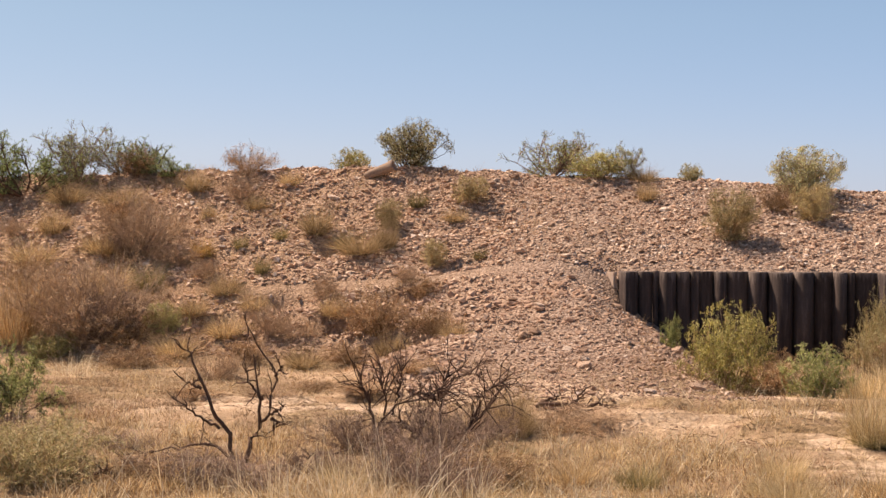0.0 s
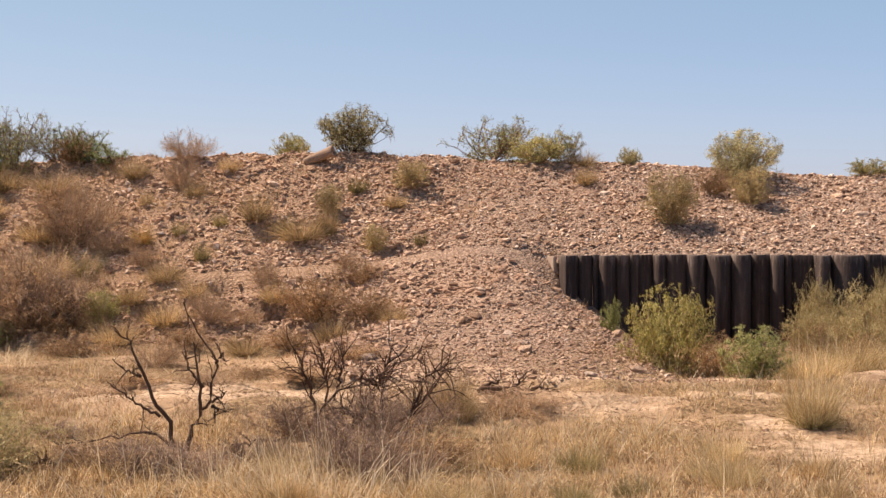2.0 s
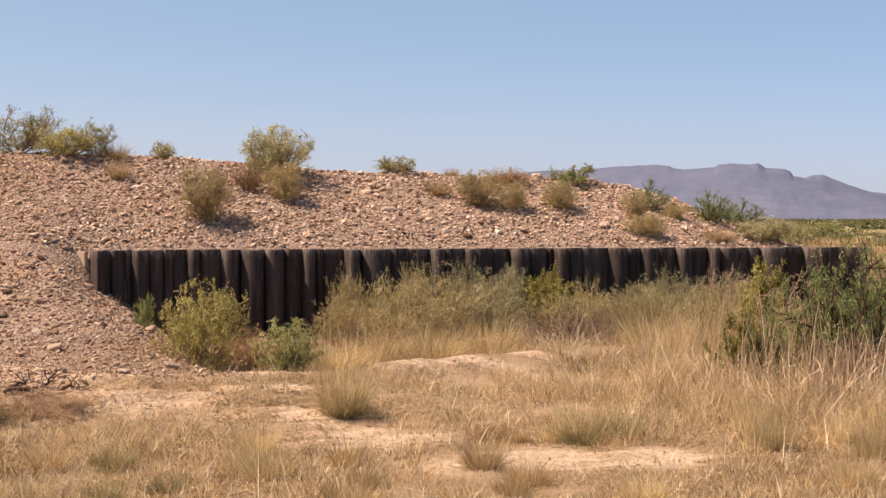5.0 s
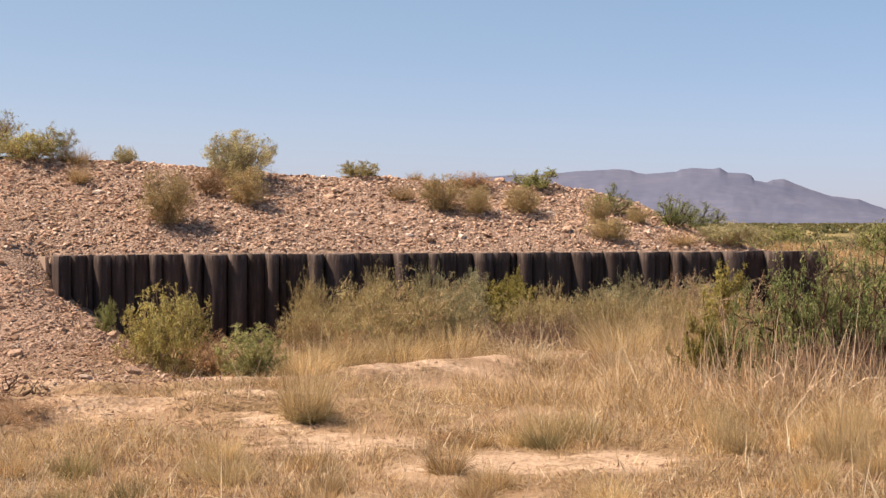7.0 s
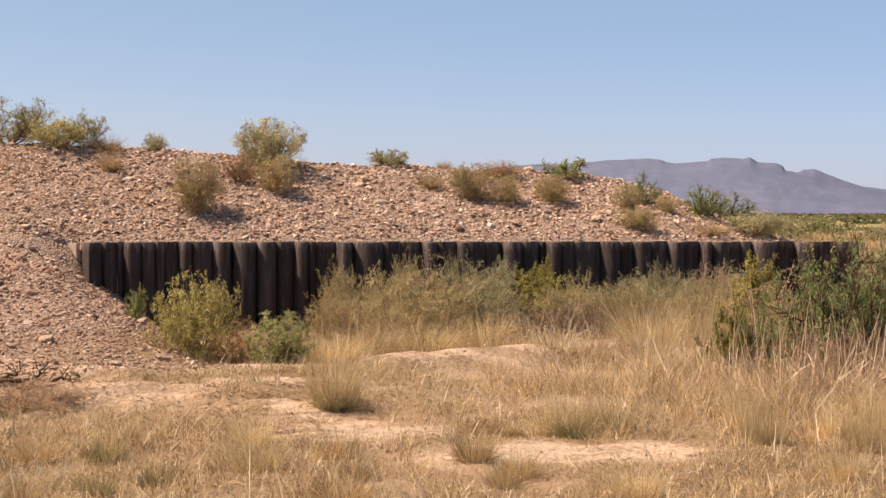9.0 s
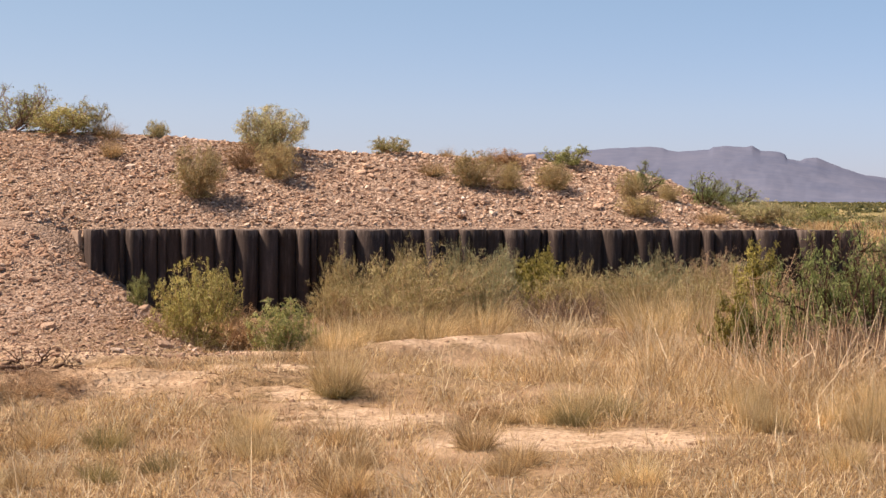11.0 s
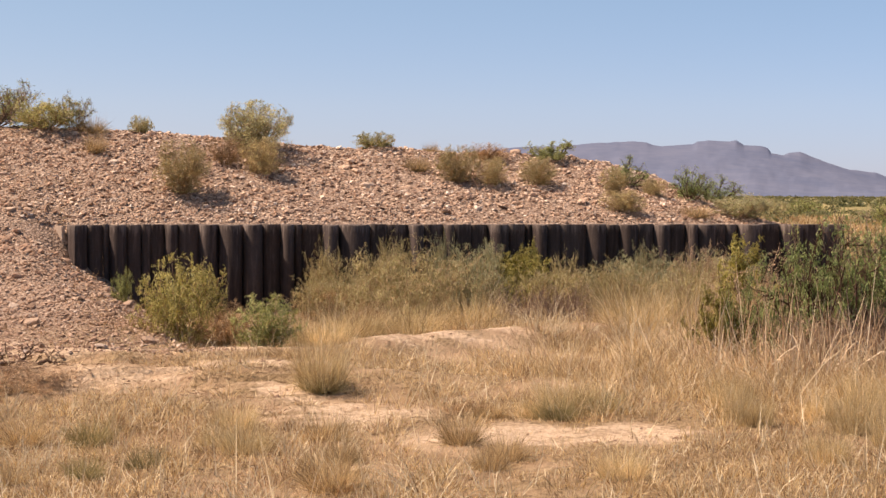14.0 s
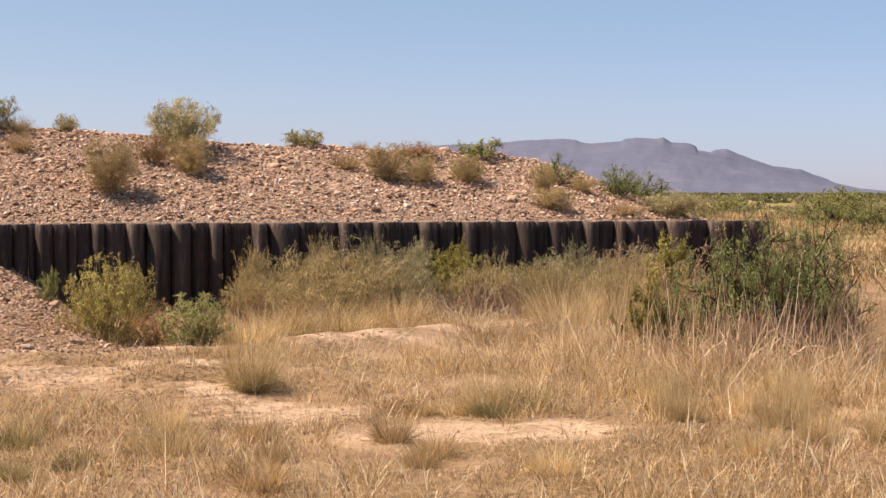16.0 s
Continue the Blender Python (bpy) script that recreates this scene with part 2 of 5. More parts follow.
def stone_material():
    m, n, l = nodes_of("desert_stone")
    geo, tc = n.new("ShaderNodeNewGeometry"), n.new("ShaderNodeTexCoord").outputs["Object"]
    info = n.new("ShaderNodeObjectInfo")
    r = math_of(n, l, "FRACT", math_of(n, l, "ADD", geo.outputs["Random Per Island"], info.outputs["Random"]))
    col = ramp_of(n, l, r, [(0.0, (0.1, 0.058, 0.039)), (0.25, (0.33, 0.216, 0.147)), (0.7, (0.56, 0.395, 0.283)), (0.93, (0.68, 0.52, 0.395)), (1.0, (0.78, 0.66, 0.54))])
    grain = noise_of(n, l, tc, 0.03, 5, 0.7)
    col = mix_of(n, l, 0.55, col, ramp_of(n, l, grain, [(0.3, (0.3, 0.3, 0.3)), (0.7, (0.85, 0.82, 0.8))]), "OVERLAY")
    # reddish soil clings to the stones of the older, brushy part of the berm
    at = n.new("ShaderNodeSeparateXYZ")
    l.new(geo.outputs["Position"], at.inputs[0])
    patch = noise_of(n, l, geo.outputs["Position"], 0.7, 4)
    soil = math_of(n, l, "MULTIPLY", math_of(n, l, "ADD", math_of(n, l, "SUBTRACT", 0.2, at.outputs[0]), math_of(n, l, "MULTIPLY", patch, 5.0)), 0.13, True)
    col = mix_of(n, l, math_of(n, l, "MULTIPLY", soil, 0.36), col, (0.46, 0.295, 0.185))
    # the stones of the dug heap before the wall's line are tinted darker brown
    heap_tint = math_of(n, l, "MULTIPLY", math_of(n, l, "SUBTRACT", math_of(n, l, "ADD", 20.3, math_of(n, l, "MULTIPLY", patch, 1.2)), at.outputs[1]), 1.2, True)
    col = mix_of(n, l, math_of(n, l, "MULTIPLY", heap_tint, 0.42), col, (0.27, 0.175, 0.118))
    p = n["Principled BSDF"]
    l.new(col, p.inputs["Base Color"])
    p.inputs["Roughness"].default_value = 0.9
    p.inputs["Specular IOR Level"].default_value = 0.2
    l.new(bump_of(n, l, grain, 0.6, 0.02), p.inputs["Normal"])
    return m


def pile_material():
    m, n, l = nodes_of("weathered_pile")
    geo, info = n.new("ShaderNodeNewGeometry"), n.new("ShaderNodeObjectInfo")
    mp = n.new("ShaderNodeMapping")
    mp.inputs["Scale"].default_value = (1, 1, 0.12)
    l.new(geo.outputs["Position"], mp.inputs[0])
    streak, grain = noise_of(n, l, mp.outputs[0], 0.06, 5), noise_of(n, l, geo.outputs["Position"], 0.02, 4, 0.7)
    col = ramp_of(n, l, streak, [(0.3, (0.025, 0.0165, 0.014)), (0.55, (0.051, 0.036, 0.031)), (0.75, (0.112, 0.082, 0.07))])
    col = mix_of(n, l, math_of(n, l, "MULTIPLY", info.outputs["Random"], 0.2), col, (0.17, 0.135, 0.12))
    up = n.new("ShaderNodeSeparateXYZ")
    l.new(geo.outputs["Position"], up.inputs[0])
    # pale streaks below the top edge: sunlight on the pile tops, painted in
    run = math_of(n, l, "MULTIPLY", math_of(n, l, "SUBTRACT", up.outputs[2], math_of(n, l, "SUBTRACT", 1.46, math_of(n, l, "MULTIPLY", streak, 0.62))), 5.0, True)
    col = mix_of(n, l, math_of(n, l, "MULTIPLY", run, 0.55), col, (0.3, 0.24, 0.2))
    col = mix_of(n, l, 0.35, col, ramp_of(n, l, grain, [(0.3, (0.2, 0.2, 0.2)), (0.7, (0.8, 0.8, 0.8))]), "OVERLAY")
    p = n["Principled BSDF"]
    l.new(col, p.inputs["Base Color"])
    p.inputs["Roughness"].default_value = 0.8
    p.inputs["Specular IOR Level"].default_value = 0.2
    l.new(bump_of(n, l, math_of(n, l, "ADD", streak, grain), 0.5, 0.01), p.inputs["Normal"])
    return m


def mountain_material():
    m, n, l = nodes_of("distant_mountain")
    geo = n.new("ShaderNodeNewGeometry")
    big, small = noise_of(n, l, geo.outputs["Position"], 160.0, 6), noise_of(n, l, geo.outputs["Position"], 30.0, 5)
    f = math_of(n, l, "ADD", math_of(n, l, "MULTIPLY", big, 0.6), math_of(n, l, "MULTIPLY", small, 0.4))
    # the haze of distance is put into this blue-grey base colour
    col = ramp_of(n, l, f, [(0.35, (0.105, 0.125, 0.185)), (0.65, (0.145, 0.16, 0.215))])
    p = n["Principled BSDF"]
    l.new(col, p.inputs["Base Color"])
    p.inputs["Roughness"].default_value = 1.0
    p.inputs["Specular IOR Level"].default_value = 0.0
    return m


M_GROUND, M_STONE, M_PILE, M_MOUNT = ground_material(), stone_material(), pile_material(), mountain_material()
M_CLOD = bark_material("dug_soil", (0.2, 0.12, 0.078), (0.46, 0.305, 0.21))
M_BARK = bark_material("dark_bark", (0.045, 0.026, 0.018), (0.17, 0.105, 0.072))
M_GREY_TWIG = bark_material("grey_twig", (0.23, 0.15, 0.09), (0.62, 0.455, 0.305))
M_LITTER = bark_material("brown_litter", (0.2, 0.125, 0.073), (0.47, 0.325, 0.2))
M_LOG = bark_material("weathered_log", (0.12, 0.078, 0.052), (0.36, 0.262, 0.19))
M_PURPLE = bark_material("grey_dead_wood", (0.12, 0.077, 0.056), (0.4, 0.285, 0.21))
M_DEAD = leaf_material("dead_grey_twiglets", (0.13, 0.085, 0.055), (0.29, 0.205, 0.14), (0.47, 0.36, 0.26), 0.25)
M_BOARD = bark_material("pale_board", (0.42, 0.31, 0.23), (0.62, 0.49, 0.38))
M_DARK = bark_material("hollow_shade", (0.02, 0.015, 0.012), (0.06, 0.04, 0.03))
M_BROWN = leaf_material("brown_dead_twigs", (0.25, 0.15, 0.078), (0.55, 0.375, 0.21), (0.76, 0.565, 0.36), 0.35)
M_RUSTY = leaf_material("rusty_dry_stems", (0.15, 0.078, 0.036), (0.44, 0.275, 0.14), (0.6, 0.42, 0.225), 0.25)
M_STRAW = leaf_material("straw_grass", (0.2, 0.112, 0.042), (0.68, 0.475, 0.22), (0.97, 0.8, 0.51), 0.33)
M_OLIVE_STRAW = leaf_material("olive_straw_grass", (0.14, 0.09, 0.04), (0.47, 0.33, 0.165), (0.69, 0.53, 0.295), 0.35)
M_REED = leaf_material("orange_tan_grass", (0.28, 0.16, 0.065), (0.54, 0.36, 0.17), (0.77, 0.6, 0.355), 0.3)
M_PALE = leaf_material("pale_dead_grass", (0.55, 0.42, 0.25), (0.7, 0.58, 0.38), (0.82, 0.72, 0.52), 0.3)
M_OLIVE_TUFT = leaf_material("olive_bunch_grass", (0.14, 0.12, 0.05), (0.30, 0.25, 0.11), (0.5, 0.40, 0.2), 0.3)
M_PALE_STALK = leaf_material("tan_dry_stalks", (0.34, 0.21, 0.11), (0.6, 0.43, 0.26), (0.82, 0.68, 0.48), 0.25)
M_GOLD = leaf_material("golden_grass", (0.4, 0.25, 0.07), (0.56, 0.36, 0.12), (0.68, 0.47, 0.2), 0.3)
M_CREO = leaf_material("creosote_leaf", (0.21, 0.195, 0.085), (0.42, 0.395, 0.19), (0.62, 0.585, 0.36), 0.42)
M_TAN_LEAF = leaf_material("tan_olive_leaf", (0.22, 0.175, 0.07), (0.46, 0.375, 0.17), (0.66, 0.56, 0.31), 0.4)
M_CLUMP = leaf_material("pale_straw_clump", (0.28, 0.19, 0.085), (0.58, 0.44, 0.22), (0.84, 0.7, 0.43), 0.42)
M_GREASE = leaf_material("greasewood_leaf", (0.18, 0.17, 0.05), (0.4, 0.375, 0.135), (0.6, 0.55, 0.25), 0.4)
M_BRIGHT = leaf_material("grey_green_leaf", (0.16, 0.18, 0.055), (0.34, 0.36, 0.125), (0.52, 0.51, 0.22), 0.4)
M_MESQ = leaf_material("mesquite_leaf", (0.14, 0.16, 0.055), (0.32, 0.34, 0.12), (0.52, 0.52, 0.22), 0.45)
M_YELLOW = leaf_material("yellowing_leaf", (0.19, 0.175, 0.04), (0.4, 0.355, 0.09), (0.58, 0.49, 0.17), 0.4)
M_WEED = leaf_material("olive_weed", (0.2, 0.17, 0.065), (0.41, 0.35, 0.15), (0.62, 0.53, 0.29), 0.4)
M_WEED_GREY = leaf_material("grey_green_weed", (0.19, 0.19, 0.09), (0.36, 0.36, 0.19), (0.55, 0.53, 0.32), 0.4)
M_STEM = bark_material("tan_weed_stem", (0.26, 0.165, 0.085), (0.58, 0.43, 0.25))
M_SPRAY = leaf_material("yellow_green_leaf", (0.17, 0.15, 0.04), (0.41, 0.37, 0.115), (0.66, 0.59, 0.24), 0.4)
M_FROND = leaf_material("mesquite_frond", (0.1, 0.135, 0.045), (0.25, 0.31, 0.105), (0.44, 0.49, 0.2), 0.45)
M_DULL = leaf_material("dull_olive_leaf", (0.15, 0.135, 0.06), (0.34, 0.31, 0.145), (0.56, 0.51, 0.29), 0.35)
M_FAR = leaf_material("far_scrub", (0.09, 0.1, 0.04), (0.18, 0.18, 0.07), (0.33, 0.3, 0.13), 0.25)


# ---- mesh helpers ----
def mesh_from(name, verts, faces, material, smooth=False):
    me = bpy.data.meshes.new(name)
    verts, faces = np.asarray(verts, np.float32), np.asarray(faces, np.int32)
    k = faces.shape[1]
    me.vertices.add(len(verts))
    me.vertices.foreach_set("co", verts.ravel())
    me.loops.add(faces.size)
    me.loops.foreach_set("vertex_index", faces.ravel())
    me.polygons.add(len(faces))
    me.polygons.foreach_set("loop_start", np.arange(0, faces.size, k, dtype=np.int32))
    me.polygons.foreach_set("use_smooth", np.full(len(faces), smooth))
    me.update(calc_edges=True)
    me.validate()
    me.materials.append(material)
    return me


def part(name, me, parent, label="", kind=""):
    ob = new(name, me)
    ob.parent = parent
    return tagged(ob, label, kind=kind)


def from_bm(name, bm, material, smooth=False):
    me = bpy.data.meshes.new(name)
    bm.to_mesh(me)
    bm.free()
    for p in me.polygons:
        p.use_smooth = smooth
    me.materials.append(material)
    return me


def joined(pieces):
    """One vertex and face array from several."""
    vs, fs, base = [], [], 0
    for v, f in pieces:
        vs.append(v)
        fs.append(f + base)
        base += len(v)
    return np.concatenate(vs), np.concatenate(fs)


def unit(v):
    return v / np.maximum(np.linalg.norm(v, axis=-1, keepdims=True), 1e-9)


def tubes(lines, radii, sides=4):
    """Tapered tubes along polylines: lines (N, K, 3), radii (N, K)."""
    n, k, _ = lines.shape
    along = unit(np.gradient(lines, axis=1))
    ref = np.where(np.abs(along[..., 2:3]) > 0.9, np.array([1.0, 0, 0]), np.array([0, 0, 1.0]))
    a = unit(np.cross(along, ref))
    b = np.cross(along, a)
    ang = np.arange(sides) * 2 * np.pi / sides
    ring = a[:, :, None] * np.cos(ang)[None, None, :, None] + b[:, :, None] * np.sin(ang)[None, None, :, None]
    v = (lines[:, :, None] + ring * radii[:, :, None, None]).reshape(-1, 3)
    i, j, s = np.meshgrid(np.arange(n), np.arange(k - 1), np.arange(sides), indexing="ij")
    at = lambda jj, ss: i * k * sides + jj * sides + ss % sides
    f = np.stack([at(j, s), at(j, s + 1), at(j + 1, s + 1), at(j + 1, s)], -1).reshape(-1, 4)
    return v, f


def blades(rng, base, lean, length, droop, width, segs=3):
    """Ribbons that rise from base along lean (unit) and bend down."""
    n = len(base)
    t = np.linspace(0, 1, segs + 1)[None, :, None]
    p = base[:, None] + lean[:, None] * (length[:, None, None] * t) + np.array([0, 0, -1.0]) * (droop * length)[:, None, None] * t**2
    side = unit(np.cross(lean, unit(rng.normal(size=(n, 3)))))
    w = width[:, None, None] * (1 - 0.85 * t)
    v = np.stack([p - side[:, None] * w / 2, p + side[:, None] * w / 2], 2).reshape(-1, 3)
    i, j = np.meshgrid(np.arange(n), np.arange(segs), indexing="ij")
    o = (i * (segs + 1) + j) * 2
    return v, np.stack([o, o + 1, o + 3, o + 2], -1).reshape(-1, 4)


def leaves(rng, at, size, slim=0.4, up=0.3):
    """Small pointed leaf faces at random turns."""
    n = len(at)
    d = unit(rng.normal(size=(n, 3)) + np.array([0, 0, up]))
    s = unit(np.cross(d, rng.normal(size=(n, 3))))
    size = size * rng.uniform(0.6, 1.4, n)
    d, s = d * size[:, None], s * (size * slim)[:, None]
    v = np.stack([at - d / 2 - s * 0.4, at - d / 2 + s * 0.6, at + d / 2], 1).reshape(-1, 3)
    return v, np.arange(3 * n).reshape(-1, 3)


def frond_spots(rng, starts, per, length):
    """Leaflets strung along short hanging fronds."""
    n = len(starts)
    d = unit(rng.normal(size=(n, 3)) * (1, 1, 0.5) + np.array([0, 0, 0.15]))
    t = np.linspace(0.08, 1, per)[None, :, None]
    reach = length * rng.uniform(0.6, 1.3, n)[:, None, None]
    p = starts[:, None] + d[:, None] * reach * t + np.array([0, 0, -0.7]) * reach * t**2
    return (p + rng.normal(size=p.shape) * 0.007).reshape(-1, 3)


def limbs(rng, start, heading, length, count, k=5, wander=0.18, rise=0.0):
    """count polylines from start points along headings, wandering as they go."""
    out = np.zeros((count, k, 3))
    out[:, 0] = start
    h = unit(heading)
    for j in range(1, k):
        h = unit(h + rng.normal(size=(count, 3)) * wander + np.array([0, 0, rise]))
        out[:, j] = out[:, j - 1] + h * (length / (k - 1))[:, None]
    return out


def grow(rng, parents, per, length, spread, k=4, lo=0.3, wander=0.25, rise=0.05):
    """Side shoots on polylines."""
    n, pk, _ = parents.shape
    who = np.repeat(np.arange(n), per)
    t = rng.uniform(lo, 1.0, len(who)) * (pk - 1)
    i = np.minimum(t.astype(int), pk - 2)
    a, b = parents[who, i], parents[who, i + 1]
    start = a + (b - a) * (t - i)[:, None]
    head = unit(b - a) + rng.normal(size=(len(who), 3)) * spread
    return limbs(rng, start, head, length * rng.uniform(0.5, 1.3, len(who)), len(who), k, wander, rise)


def taper(lines, r0, r1):
    return np.tile(np.linspace(r0, r1, lines.shape[1]), (len(lines), 1))


def along(rng, lines, count, lo=0.2, jitter=0.02):
    """Points scattered along polylines."""
    n, k, _ = lines.shape
    who, t = rng.integers(0, n, count), rng.uniform(lo, 1.0, count) * (k - 1)
    i = np.minimum(t.astype(int), k - 2)
    p = lines[who, i] + (lines[who, i + 1] - lines[who, i]) * (t - i)[:, None]
    return p + rng.normal(size=(count, 3)) * jitter


def fitted(v, pool):
    """Scale so that the whole plant is about one wide and one high, standing on zero."""
    lo, hi = np.percentile(pool, 1.0, axis=0), np.percentile(pool, 99.0, axis=0)
    wide = max(hi[0] - lo[0], hi[1] - lo[1])
    return v / np.array([wide, wide, hi[2]])


def rounded(v, firm):
    """Press what sticks out of a dome back towards it; firm: how strongly, 0 to 1."""
    c, rad = np.array([0, 0, 0.42]), np.array([0.5, 0.5, 0.58])
    q = (v - c) / rad
    r = np.linalg.norm(q, axis=1, keepdims=True)
    want = np.where(r > 0.85, 0.85 + 0.25 * np.tanh((r - 0.85) / 0.45), r)
    return c + q * rad * (1 + firm * (want / np.maximum(r, 1e-6) - 1))


# ---- plants: each kind is a few shared meshes one wide and one high ----
def shrub_meshes(kind, seed):
    rng = np.random.default_rng(seed)
    spec = {
        # stems, tilt, shoots, twigs, leaves, leaf size, slim, leaf material, bark, stem radius
        "creosote": (22, 1.15, 6, 5, 10500, 0.036, 0.5, M_CREO, M_GREY_TWIG, 0.010),
        "greasewood": (24, 1.1, 6, 5, 10500, 0.038, 0.45, M_GREASE, M_GREY_TWIG, 0.010),
        "greasewood_bright": (28, 0.95, 6, 5, 10000, 0.050, 0.34, M_BRIGHT, M_GREY_TWIG, 0.009),
        "mesquite": (13, 1.25, 8, 6, 11000, 0.038, 0.4, M_MESQ, M_BARK, 0.016),
        "mesquite_small": (12, 1.05, 7, 6, 9000, 0.042, 0.4, M_MESQ, M_BARK, 0.013),
        "mesquite_bare": (18, 1.05, 8, 6, 3600, 0.036, 0.4, M_MESQ, M_PURPLE, 0.012),
        "mesquite_yellow": (14, 0.95, 7, 6, 9000, 0.045, 0.5, M_YELLOW, M_BARK, 0.012),
        "weed": (54, 0.75, 6, 3, 7600, 0.060, 0.15, M_WEED, M_STEM, 0.0065),
        "weed_grey": (50, 0.7, 6, 3, 8200, 0.055, 0.15, M_WEED_GREY, M_STEM, 0.006),
        "spray": (22, 1.15, 6, 9, 13500, 0.042, 0.34, M_SPRAY, M_STEM, 0.009),
        "tan_bush": (36, 0.9, 6, 5, 10500, 0.045, 0.24, M_TAN_LEAF, M_STEM, 0.008),
        "pale_bush": (34, 1.05, 6, 6, 12500, 0.040, 0.4, M_CREO, M_GREY_TWIG, 0.008),
        "dull": (30, 1.0, 6, 6, 11500, 0.036, 0.4, M_DULL, M_BARK, 0.009),
        "mesquite_frond": (13, 1.2, 7, 5, 11000, 0.034, 0.3, M_FROND, M_BARK, 0.017),
        "twig": (40, 1.2, 9, 4, 3800, 0.055, 0.12, M_BROWN, M_GREY_TWIG, 0.0080),
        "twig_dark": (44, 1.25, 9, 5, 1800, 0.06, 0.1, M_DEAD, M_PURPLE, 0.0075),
        "rusty": (32, 1.15, 7, 3, 5000, 0.065, 0.18, M_RUSTY, M_RUSTY, 0.008),
    }[kind]
    firm = 0.45 if kind.startswith("mesquite") else 0.55 if kind in ("twig", "twig_dark", "rusty", "spray") else 0.3 if kind.startswith("weed") else 0.9
    stems, tilt, shoots, twigs, n_leaf, l_size, slim, m_leaf, m_bark, r = spec
    ang = rng.uniform(0, 2 * np.pi, stems)
    lean = np.sqrt(rng.uniform(0, 1, stems)) * tilt
    head = np.stack([np.cos(ang) * np.sin(lean), np.sin(ang) * np.sin(lean), np.cos(lean)], -1)
    base = np.stack([np.cos(ang) * 0.04, np.sin(ang) * 0.04, np.full(stems, -0.03)], -1)
    a = limbs(rng, base, head, rng.uniform(0.55, 1.0, stems), stems, 6, 0.16, 0.06)
    b = grow(rng, a, shoots, 0.34, 0.6, 3 if kind in ("twig", "twig_dark", "rusty") else 4, 0.12)
    c = grow(rng, b, twigs, 0.16, 0.6, 2, 0.2)
    va, fa = joined([tubes(a, taper(a, r, r * 0.4), 5), tubes(b, taper(b, r * 0.5, r * 0.22), 3), tubes(c, taper(c, r * 0.28, r * 0.14), 3)])
    pool = np.concatenate([b.reshape(-1, 3), c.reshape(-1, 3)])
    out = [mesh_from(kind + "_branches", rounded(fitted(va, pool), firm), fa, m_bark)]
    if n_leaf:
        if kind == "mesquite_frond":
            spots = frond_spots(rng, along(rng, c, n_leaf // 13, 0.2, 0.01), 13, 0.13)
        elif kind == "spray":
            spots = along(rng, c, n_leaf, 0.3, 0.016)
        else:
            spots = np.concatenate([along(rng, c, int(n_leaf * 0.75), 0.1, 0.018), along(rng, b, n_leaf - int(n_leaf * 0.75), 0.2, 0.025)])
        spots[:, 2] = np.maximum(spots[:, 2], 0.03)
        vl, fl = leaves(rng, spots, l_size, slim, 1.6 if kind.startswith("weed") else 0.7 if kind == "spray" else 0.3)
        out.append(mesh_from(kind + "_foliage", rounded(fitted(vl, pool), firm), fl, m_leaf))
    return out


def tuft_mesh(kind, seed):
    rng = np.random.default_rng(seed)
    mat, n, tilt, droop, wide = {
        "tuft": (M_OLIVE_STRAW, 900, 0.95, 0.3, 0.010),
        "tuft_green": (M_OLIVE_TUFT, 800, 1.0, 0.2, 0.012),
        "tuft_big": (M_OLIVE_STRAW, 1700, 0.75, 0.35, 0.007),
        "tuft_gold": (M_GOLD, 800, 1.2, 0.25, 0.013),
        "tuft_pale": (M_PALE, 150, 0.85, 0.7, 0.009),
        "tuft_straw": (M_CLUMP, 1300, 0.7, 0.45, 0.007),
        "reed": (M_REED, 900, 0.6, 0.3, 0.009),
        "stalks": (M_PALE_STALK, 90, 0.8, 0.3, 0.018),
    }[kind]
    ang = rng.uniform(0, 2 * np.pi, n)
    lean = np.sqrt(rng.uniform(0, 1, n)) * tilt
    out = np.stack([np.cos(ang), np.sin(ang), 0 * ang], -1)
    d = out * np.sin(lean)[:, None] + np.array([0, 0, 1.0]) * np.cos(lean)[:, None]
    spread = 0.6 if kind == "stalks" else 0.42 if kind in ("reed", "tuft_pale", "tuft_big", "tuft_straw") else 0.32
    base = out * (np.sqrt(rng.uniform(0, 1, n)) * spread)[:, None] + np.array([0, 0, -0.03])
    d = unit(d + rng.normal(size=(n, 3)) * (0.6 if kind == "stalks" else 0.28))
    d[:, 2] = np.abs(d[:, 2])
    v, f = blades(rng, base, d, rng.uniform(0.3, 1.0, n), np.full(n, droop) * rng.uniform(0.3, 1.5, n), np.full(n, wide), 3)
    return mesh_from(kind, fitted(v, v), f, mat)


